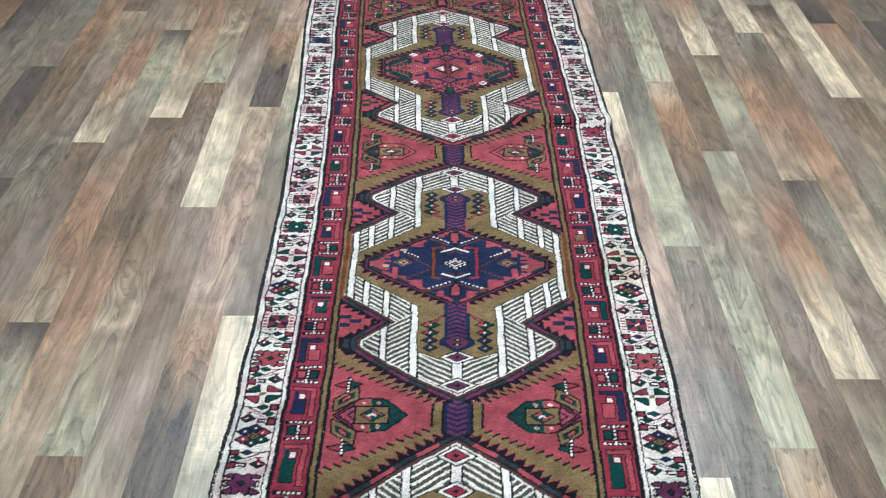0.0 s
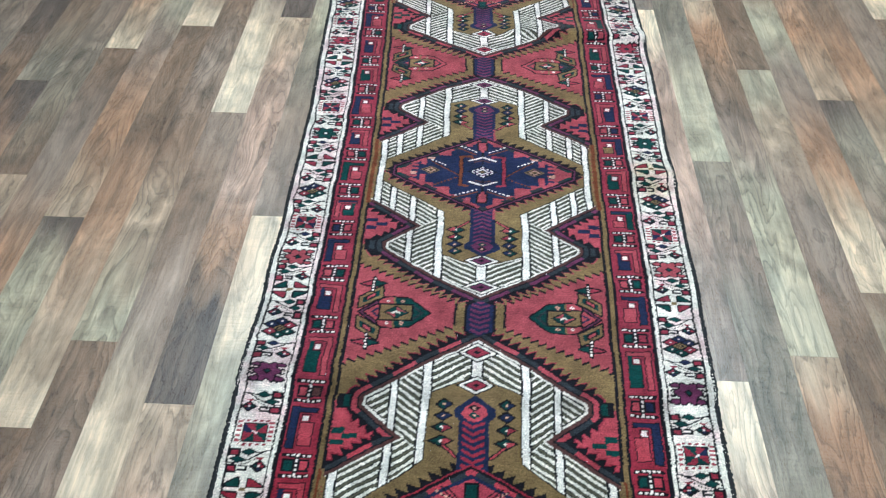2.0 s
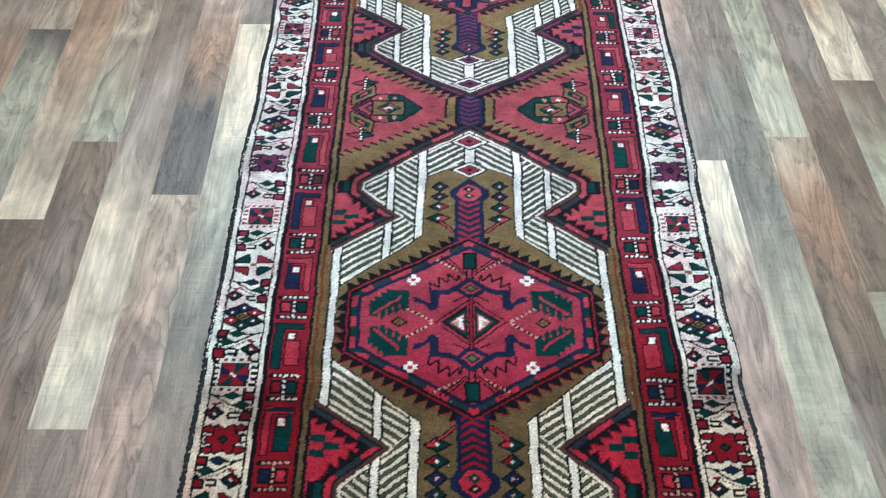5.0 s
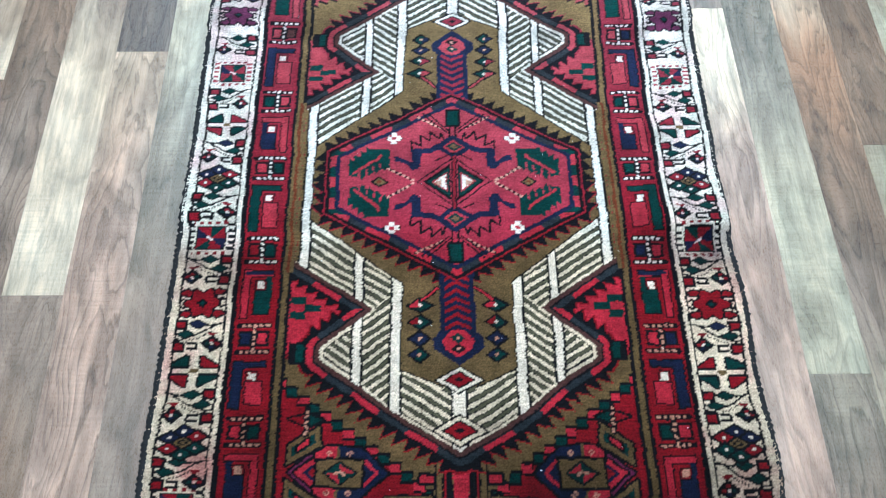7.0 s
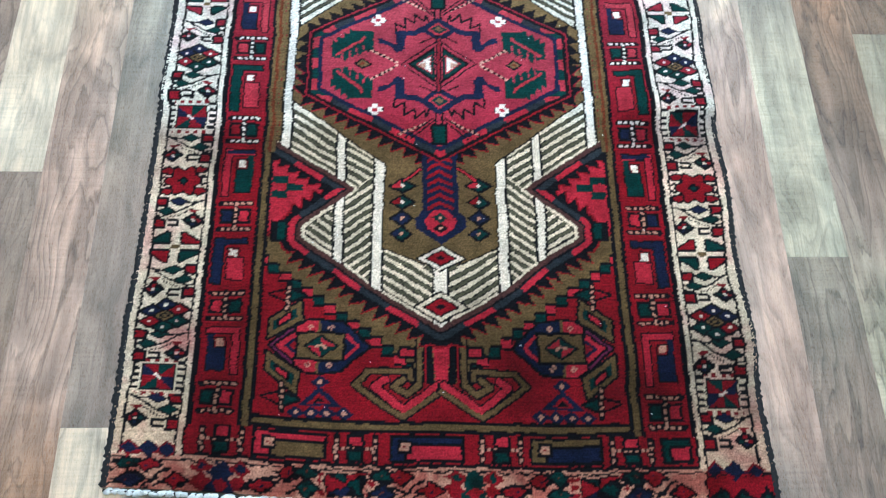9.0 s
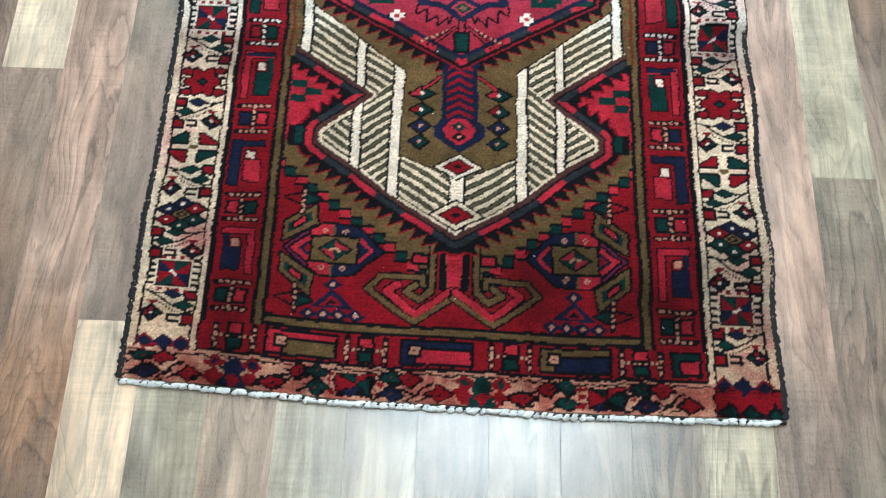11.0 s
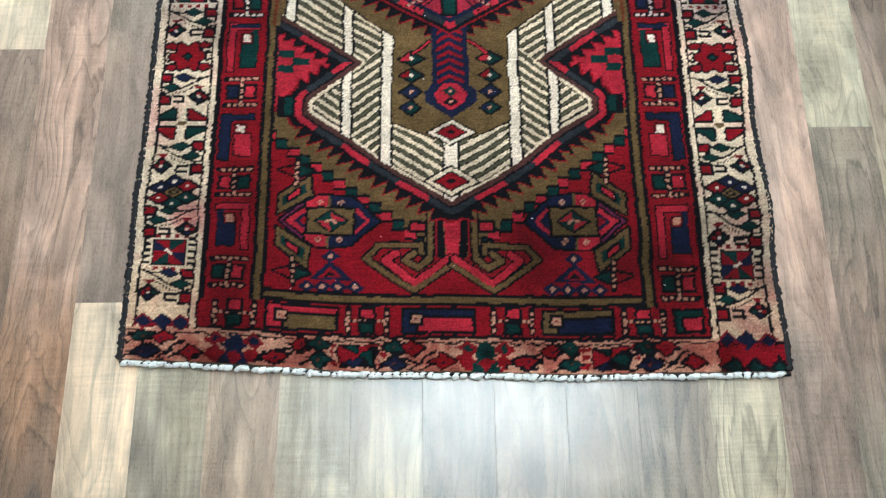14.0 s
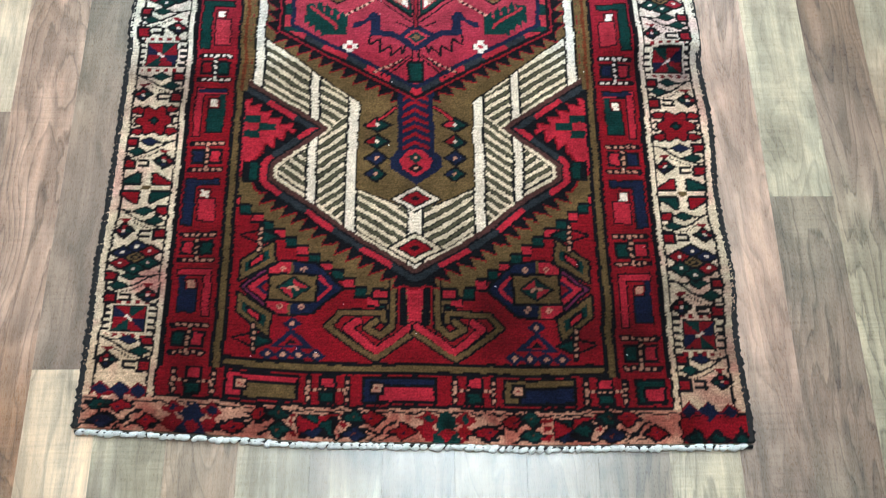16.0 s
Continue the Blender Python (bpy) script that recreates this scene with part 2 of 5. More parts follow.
# ---- floor of printed boards: one tone sequence for each course ----
BOARD_W, BOARD_L, SEAM0 = 0.1095, 1.645, -0.597
COURSES = {  # course: joint, strength of the figure, tones along the board
    -9: (1.40, 0.6, "M0 G30 B60 D90"), -8: (0.69, 0.5, "G0 B40 O70 D100"), -7: (0.227, 0.6, "B0 G25 M60 T95"),
    -6: (0.893, 0.35, "L0 T12 O35 M65 B100"), -5: (0.06, 0.6, "T0 O25 M55 W80 D100"), -4: (1.05, 0.25, "L0 T18 O40 B70 B100"),
    -3: (1.29, 0.8, "W0 T22 B46 M70 B95"), -2: (0.55, 0.2, "L0 L28 M50 B72 M100"), -1: (1.125, 0.7, "D0 D15 B22 O30 P46 P64 T100"),
    0: (0.09, 0.2, "M0 M20 G45 W65 L84 L100"), 1: (0.62, 0.5, "W0 W35 G50 W62 W100"), 2: (1.20, 0.3, "T0 T25 M60 B100"),
    3: (0.36, 0.3, "B0 M50 W70 W100"), 4: (0.95, 0.3, "G0 W30 G40 G75"), 5: (1.20, 0.3, "G0 G40 M80"), 6: (0.30, 0.3, "B0 T40 G72 W90"),
    7: (0.75, 0.3, "W0 G50 W100"), 8: (0.12, 0.3, "M0 T40 G80"), 9: (1.05, 0.8, "T0 W30 W60 M100"),
    10: (1.246, 0.25, "M0 M20 P34 P75 L90 L100"), 11: (0.385, 0.7, "W0 W18 G40 G65 M80 G100"), 12: (1.325, 0.9, "W0 W32 M48 B66 O85 T100"),
    13: (0.872, 0.5, "B0 B30 M55 T80 W100"), 14: (1.532, 0.3, "L0 L12 O30 M55 W75 B100"), 15: (0.711, 0.5, "T0 O25 M55 G85 D100"),
    16: (0.08, 0.4, "L0 T25 O50 B75 G100"), 17: (0.34, 0.6, "G0 M50 T80 D100"), 18: (1.223, 0.2, "L0 L28 T60 B100"),
    19: (0.168, 0.4, "D0 B40 T70 O100"), 20: (0.9, 0.4, "B0 M40 O80"),
}
floor_top = new("floor")
tagged(floor_top, "multi-toned printed wood board floor, satin finish", "floor", kind="structure")
bm = bmesh.new()
add_box(bm, -X, X, Y0, Y1, -0.03, -0.0035)
part("underlay", bm, BACK, floor_top)


def board_mesh(y0, y1, mat):
    bm = bmesh.new()
    g = 0.00008
    vs = add_box(bm, g, BOARD_W - g, y0 + g, y1 - g, -0.003, 0)
    bmesh.ops.bevel(bm, geom=[e for e in bm.edges if all(v.co.z > -0.001 for v in e.verts)], offset=0.00025, segments=1, affect="EDGES")
    me = bpy.data.meshes.new("board")
    bm.to_mesh(me)
    bm.free()
    me.materials.append(mat)
    return me


rng = random.Random(5)
pick_tones = ["B0 M40 O75 B100", "G0 M30 G60 D100", "T0 O30 B60 B100", "G0 B50 M100", "M0 O40 D100"]
k = math.floor((-X - SEAM0) / BOARD_W)
while SEAM0 + k * BOARD_W < X:
    joint, figure, tones = COURSES.get(k, (rng.random() * BOARD_L, 0.45, rng.choice(pick_tones)))
    stops = [(int(w[1:]) / 100, w[0]) for w in tones.split()]
    mat = wood_material("printed_wood", stops, figure, k + 40)
    whole = board_mesh(0, BOARD_L, mat)
    y = joint - BOARD_L * math.ceil((joint - Y0) / BOARD_L)
    while y < Y1:
        lo, hi = max(0, Y0 - y), min(BOARD_L, Y1 - y)
        if hi - lo > 0.02:
            ob = new("board", whole if hi - lo > BOARD_L - 1e-4 else board_mesh(lo, hi, mat))
            ob.parent = floor_top
            ob.location = (SEAM0 + k * BOARD_W, y, 0)
        y += BOARD_L
    k += 1

# ---- the rug: a chart of dyed knots on a woven grid ----
IVORY, RED, FIELD, NAVY, GREEN, KHAKI, BLACK, BROWN, ROSE, MAUVE, SALMON, TEAL, RUST, WHITE, OLIVE = range(15)
DYES = np.array([(0.63, 0.56, 0.46), (0.178, 0.0055, 0.0125), (0.27, 0.021, 0.040), (0.0075, 0.0105, 0.030), (0.003, 0.026, 0.022),
                 (0.108, 0.066, 0.026), (0.004, 0.0035, 0.005), (0.066, 0.024, 0.020), (0.31, 0.019, 0.032), (0.10, 0.013, 0.045),
                 (0.46, 0.25, 0.18), (0.019, 0.023, 0.027), (0.12, 0.025, 0.010), (0.66, 0.585, 0.505), (0.072, 0.062, 0.038)])
# dyes at the near end are deeper, the ivory more peach; nap shading is painted in with them
LOT_SHADE = np.array([(0.88, 0.74, 0.63), (0.83, 0.52, 0.54), (0.78, 0.55, 0.55), (0.8, 0.8, 0.8), (0.8, 0.8, 0.8), (0.85, 0.82, 0.8), (0.9, 0.9, 0.9), (0.8, 0.8, 0.8),
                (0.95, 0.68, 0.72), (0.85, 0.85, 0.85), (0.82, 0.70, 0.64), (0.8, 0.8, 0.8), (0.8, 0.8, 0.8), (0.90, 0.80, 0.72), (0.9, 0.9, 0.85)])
KNOT, V_LO, V_HI, HALF = 0.0025, -0.028, 3.819, 0.516
grid_u = np.linspace(-HALF, HALF, int(round(2 * HALF / KNOT)) + 1)
grid_v = np.linspace(V_LO, V_HI, int(round((V_HI - V_LO) / KNOT)) + 1)
GU, GV = np.meshgrid(grid_u, grid_v)


def smooth_noise(u, v, size, seed):
    """Value noise on a lattice of that size, -1 to 1."""
    g = np.random.RandomState(seed).uniform(-1, 1, (400, 400))
    x, y = u / size + 50, v / size + 50
    i, j = np.floor(x).astype(int), np.floor(y).astype(int)
    fx, fy = x - i, y - j
    fx, fy = fx * fx * (3 - 2 * fx), fy * fy * (3 - 2 * fy)
    i, j = i % 399, j % 399
    return (g[j, i] * (1 - fx) + g[j, i + 1] * fx) * (1 - fy) + (g[j + 1, i] * (1 - fx) + g[j + 1, i + 1] * fx) * fy


rows_jog = np.random.RandomState(3).uniform(-0.0011, 0.0011, (len(grid_v), 1))
U = GU + 0.0020 * smooth_noise(GU, GV, 0.05, 1) + 0.0010 * smooth_noise(GU, GV, 0.012, 2) + rows_jog
V = GV + 0.0022 * smooth_noise(GU, GV, 0.06, 4) + 0.0010 * smooth_noise(GU, GV, 0.012, 5)
# the drawing grows ragged near the end
ragged = np.clip((0.040 - GV) / 0.02, 0, 1)
U = U + ragged * (0.0042 * smooth_noise(GU, GV, 0.014, 6) + 0.003 * smooth_noise(GU, GV, 0.006, 7))
V = V + ragged * (0.0030 * smooth_noise(GU, GV, 0.014, 10) + 0.002 * smooth_noise(GU, GV, 0.006, 11))
A = np.abs(U)
DYE = np.full(U.shape, RED, np.uint8)
REGION = np.zeros(U.shape, np.uint8)


def window(u0, u1, v0, v1):
    i0, i1 = np.searchsorted(grid_v, (v0 - 0.006, v1 + 0.006))
    j0, j1 = np.searchsorted(grid_u, (u0 - 0.006, u1 + 0.006))
    return slice(i0, max(i1, i0 + 1)), slice(j0, max(j1, j0 + 1))


def ramp_teeth(s):
    """Teeth of a woven edge: one upright side, one sloping side, in small steps."""
    f = s % 1.0
    return np.where(f < 0.2, f / 0.2, (1 - f) / 0.8)


def inside(x, y, pts):
    res = np.zeros(x.shape, bool)
    for (x0, y0), (x1, y1) in zip(pts, pts[1:] + pts[:1]):
        if y0 == y1:
            continue
        cross = ((y0 > y) != (y1 > y)) & (x < (x1 - x0) * (y - y0) / (y1 - y0) + x0)
        res ^= cross
    return res


def reach(x, y, pts):
    """Distance to an open polyline, and the length along it."""
    best, along, run = np.full(x.shape, 9.0), np.zeros(x.shape), 0.0
    for (x0, y0), (x1, y1) in zip(pts, pts[1:]):
        ln = math.hypot(x1 - x0, y1 - y0)
        t = np.clip(((x - x0) * (x1 - x0) + (y - y0) * (y1 - y0)) / ln ** 2, 0, 1)
        dist = np.hypot(x - x0 - t * (x1 - x0), y - y0 - t * (y1 - y0))
        near = dist < best
        best, along, run = np.where(near, dist, best), np.where(near, run + t * ln, along), run + ln
    return best, along


class Motif:
    """A small drawing about a centre; sx and sy mirror it, swap lays it on its side."""

    def __init__(self, cu, cv, ru, rv, sx=1, sy=1, swap=False):
        self.w = window(cu - ru, cu + ru, cv - rv, cv + rv)
        self.d = DYE[self.w]
        self.x, self.y = (U[self.w] - cu) * sx, (V[self.w] - cv) * sy
        if swap:
            self.x, self.y = self.y, self.x

    def put(self, mask, dye):
        self.d[mask] = dye

    def rect(self, x, y, w, h, dye, rim=None):
        if rim is not None:
            self.rect(x, y, w + 0.0095, h + 0.0095, rim)
        self.put((np.abs(self.x - x) < w / 2) & (np.abs(self.y - y) < h / 2), dye)

    def diamond(self, x, y, rx, ry, *dyes):
        q = np.abs(self.x - x) / rx + np.abs(self.y - y) / ry
        for k, dye in enumerate(dyes):
            self.put(q < 1 - k / len(dyes), dye)

    def poly(self, pts, dye, rim=None):
        if rim is not None:
            self.put(reach(self.x, self.y, pts + pts[:1])[0] < 0.0042, rim)
        self.put(inside(self.x, self.y, pts), dye)

    def stroke(self, pts, w, dye, dash=0, other=BLACK):
        dist, s = reach(self.x, self.y, pts)
        on = dist < w / 2
        self.put(on, dye)
        if dash:
            self.put(on & ((s / dash) % 1 > 0.55), other)

    def flower(self, x, y, r, petal, heart=None):
        dx, dy = np.abs(self.x - x), np.abs(self.y - y)
        self.put((np.minimum(dx, dy) < r * 0.42) & (np.maximum(dx, dy) < r), petal)
        if heart is not None:
            self.put(np.maximum(dx, dy) < r * 0.3, heart)


# medallions: ends of the ivory frame, and shape numbers
MEDALLIONS = [
    dict(lo=0.252, mid=0.783, hi=1.328, side=0.172, notch=(0.150, 0.272), wing=0.357, hexa=0.217, hexs=0.072, hexw=0.250, blue=False, bars=(0.177,)),
    dict(lo=1.464, mid=1.934, hi=2.405, side=0.142, notch=(0.158, 0.258), wing=0.344, hexa=0.190, hexs=0.024, hexw=0.248, blue=True, bars=(0.184, 0.238)),
    dict(lo=2.550, mid=3.040, hi=3.538, side=0.158, notch=(0.170, 0.273), wing=0.355, hexa=0.214, hexs=0.060, hexw=0.228, blue=False, bars=(0.182,)),
]
UNIT = 0.535
FIELD_A = 0.301
DYE[V > 1.15] = FIELD


def medallion_depth(v, m):
    return np.where(v < m["mid"], (m["mid"] - v) / (m["mid"] - m["lo"]), (v - m["mid"]) / (m["hi"] - m["mid"])) * UNIT


def paint_medallion(k, m):
    low, high = m["lo"] - 0.075, m["hi"] + 0.075
    w = window(-FIELD_A, FIELD_A, low, high)
    a, v, dye, reg = A[w], V[w], DYE[w], REGION[w]
    d = medallion_depth(v, m)
    na, nd = m["notch"]
    rim = [(0.296, 0.0), (0.296, m["side"]), (na, nd), (0.242, m["wing"] - 0.011), (0.242, m["wing"] + 0.011), (0.172, 0.416), (0.118, 0.460), (0.0, UNIT)]
    e, s = reach(a, d, rim)
    within = inside(a, d, [(p[0], p[1] if p[1] > 0 else -0.01) for p in rim] + [(-0.01, UNIT), (-0.01, -0.01)])
    out = ~within
    notch = out & (d < m["wing"]) & (d > m["side"] * 0.9)
    dye[notch] = ROSE
    # bands that follow the frame
    teeth = 0.0270 + np.where(notch, 0.0165, 0.0225) * ramp_teeth(s / 0.0225)
    for lim, c in ((teeth + 0.004, RED if k == 0 else FIELD), (teeth, BLACK), (0.0220, TEAL), (0.0118, BLACK), (0.0085, BROWN)):
        sel = out & (e < lim) & ((d > m["side"] * 0.9))
        dye[sel] = c
    alt = out & (e > 0.0125) & (e < 0.0225) & ((s / 0.115) % 1 < 0.5) & (d > m["side"] * 0.9)
    dye[alt] = ROSE if not m["blue"] else MAUVE
    dye[out & (d <= m["side"] * 0.9) & (a > 0.297)] = BROWN
    reg[within | (out & (e < 0.012))] = k + 1
    # stepped comb in each notch
    for su in (-1, 1):
        for sv in (-1, 1):
            half = (m["mid"] - m["lo"]) if sv < 0 else (m["hi"] - m["mid"])
            cv = m["mid"] + sv * nd / UNIT * half
            mo = Motif(su * 0.262, cv, 0.045, 0.05, su, sv)
            c = GREEN if not m["blue"] else NAVY
            for x, y, ww, hh in ((0.022, -0.017, 0.028, 0.0135), (-0.003, -0.002, 0.030, 0.0135), (0.022, 0.013, 0.026, 0.0155)):
                mo.rect(x, y, ww, hh, c)
            # small diamond beyond the wing tip
            mo = Motif(su * 0.276, m["mid"] + sv * m["wing"] / UNIT * half, 0.03, 0.035, su, sv)
            mo.rect(0.008, 0.0, 0.022, 0.040, BLACK)
            mo.rect(0.0, 0.0, 0.0125, 0.030, GREEN if k != 1 else TEAL, BLACK)
    # ivory frame with hatching
    deep = 0.408 if k == 0 else 0.396
    core = [(0.274, -0.01), (0.274, m["side"] - 0.088), (0.101, m["hexa"] + 0.004), (0.101, deep - 0.020), (0.030, deep + 0.014), (-0.01, deep + 0.014), (-0.01, -0.01)]
    hollow = inside(a, d, core)
    ring = within & ~hollow
    dye[ring] = IVORY
    slope = (nd - m["side"]) / (0.296 - na)
    upper = (a > 0.118) & (d < nd + (a - na) * 0.87)
    q = np.where(upper, d + a * slope, np.where(a < 0.108, d + a * 0.66, np.where(a < m["bars"][0], d - a * 0.78, d + a * 0.72)))
    ph = (q / 0.0186) % 1
    wing = (a > m["bars"][0]) & ~upper
    inner = ring & (e > np.where(wing, 0.0085, 0.0045))
    dye[ring & wing & (e > 0.0060) & (e <= 0.0085)] = BLACK
    dye[inner & (ph > 0.42)] = BLACK
    dye[inner & (ph > 0.54) & (ph < 0.88)] = OLIVE
    dye[ring & (reach(a, d, core[:5])[0] < 0.004)] = IVORY
    for bar, bw in [(0.1085, 0.0080)] + [(b, 0.0064) for b in m["bars"]] + [(0.2800, 0.0072)]:
        near = ring & (np.abs(a - bar) < bw + 0.0042)
        if bar == 0.238:
            near &= upper
        if bar > 0.28:
            near &= d < m["side"] + 0.01
        dye[near] = BLACK
        dye[near & (np.abs(a - bar) < bw)] = WHITE
    dye[ring & (a > 0.2914) & (d < m["side"])] = KHAKI
    edge = within & (reach(a, d, core[:5])[0] < 0.0028) & hollow
    dye[hollow] = KHAKI
    dye[edge] = BLACK
    dye[ring & (a < 0.0145) & (d > deep)] = BLACK
    dye[ring & (a < 0.0108) & (d > deep)] = WHITE
    for dd, rx, ry in ((deep, 0.040, 0.023), (0.499, 0.043, 0.026)):
        qd = a / rx + np.abs(d - dd) / ry
        dye[(qd < 1.16) & within] = BLACK
        dye[(qd < 1) & within] = WHITE if dd < 0.45 else IVORY
        dye[(qd < 0.74) & within] = BLACK
        dye[(qd < 0.6) & within] = RED if not m["blue"] else MAUVE
        dye[(qd < 0.22) & within] = BLACK
    # centre hexagon
    hx = [(m["hexw"], -0.001), (m["hexw"], m["hexs"]), (0.0, m["hexa"])]
    eh, sh = reach(a, d, hx)
    inhex = inside(a, d, [(m["hexw"], -0.01), (m["hexw"], m["hexs"]), (0, m["hexa"]), (-0.01, m["hexa"]), (-0.01, -0.01)])
    around = hollow & ~inhex
    dye[around & (eh < 0.007 + 0.021 * ramp_teeth(sh / 0.0245)) & (v < m["mid"])] = RED if k == 0 else FIELD
    dye[around & (eh < 0.003 + 0.021 * ramp_teeth(sh / 0.0245))] = BLACK
    dye[inhex] = NAVY
    dye[inhex & (eh < 0.0100)] = BLACK
    dye[inhex & (eh < 0.0035)] = RED if k == 0 else MAUVE
    mid = inhex & (eh > 0.0100) & (eh < 0.0205)
    dye[mid] = TEAL
    dye[mid & ((sh / 0.09 + 0.2) % 1 < 0.55)] = ROSE if not m["blue"] else FIELD
    rows = mid & (d < m["hexs"])
    dye[rows] = ROSE
    dye[rows & ((d / 0.048 + 0.25) % 1 > 0.5)] = GREEN
    dye[inhex & (eh > 0.0285)] = NAVY if m["blue"] else (RED if k == 0 else FIELD)
    if k == 0:
        dye[inhex & (eh > 0.0285) & (v > 0.60)] = FIELD
    # column with chevrons and bird heads
    col = hollow & ~inhex & (a < 0.032) & (d < 0.330)
    dye[col] = NAVY
    dye[col & (a < 0.023) & (((d - a * 0.55) / 0.0165) % 1 < 0.45)] = MAUVE if m["blue"] or k == 2 else RED
    shield = [(0.031, 0.316), (0.045, 0.330), (0.045, 0.348), (0.0, 0.381), (-0.01, 0.381), (-0.01, 0.316)]
    dye[hollow & inside(a, d, shield)] = NAVY
    lozenge = [(0.012, 0.316), (0.029, 0.334), (0.022, 0.350), (0.0, 0.366), (-0.01, 0.366), (-0.01, 0.316)]
    dye[hollow & inside(a, d, lozenge)] = ROSE if k == 0 else MAUVE
    for dc in (0.330, 0.349):
        dye[hollow & (a / 0.014 + np.abs(d - dc) / 0.0095 < 1)] = GREEN if dc < 0.34 else BLACK
        dye[hollow & (np.maximum(a, np.abs(d - dc)) < 0.0030)] = SALMON
    for su in (-1, 1):
        for sv in (-1, 1):
            half = ((m["mid"] - m["lo"]) if sv < 0 else (m["hi"] - m["mid"])) / UNIT
            for dd, rx, c1, c2 in ((0.266, 0.028, GREEN, ROSE), (0.299, 0.024, GREEN, RED), (0.330, 0.022, NAVY, NAVY), (0.360, 0.021, GREEN, NAVY)):
                mo = Motif(su * 0.068, m["mid"] + sv * dd * half, 0.035, 0.02, su, sv)
                mo.diamond(0, 0, rx, 0.0165, BLACK, c1, c1)
                mo.put((np.abs(mo.x) / rx + np.abs(mo.y) / 0.0165 < 0.75) & (mo.x * sv * su > 0.002) & (mo.y < 0.004), c2)
                mo.flower(0, 0, 0.0034, SALMON if dd > 0.32 else WHITE)
            mo = Motif(su * 0.05, m["mid"] + sv * 0.245 * half, 0.03, 0.03, su, sv)
            mo.stroke([(-0.014, -0.014), (0.014, 0.010)], 0.009, BLACK)
            mo.stroke([(-0.014, -0.014), (0.014, 0.010)], 0.004, ROSE)


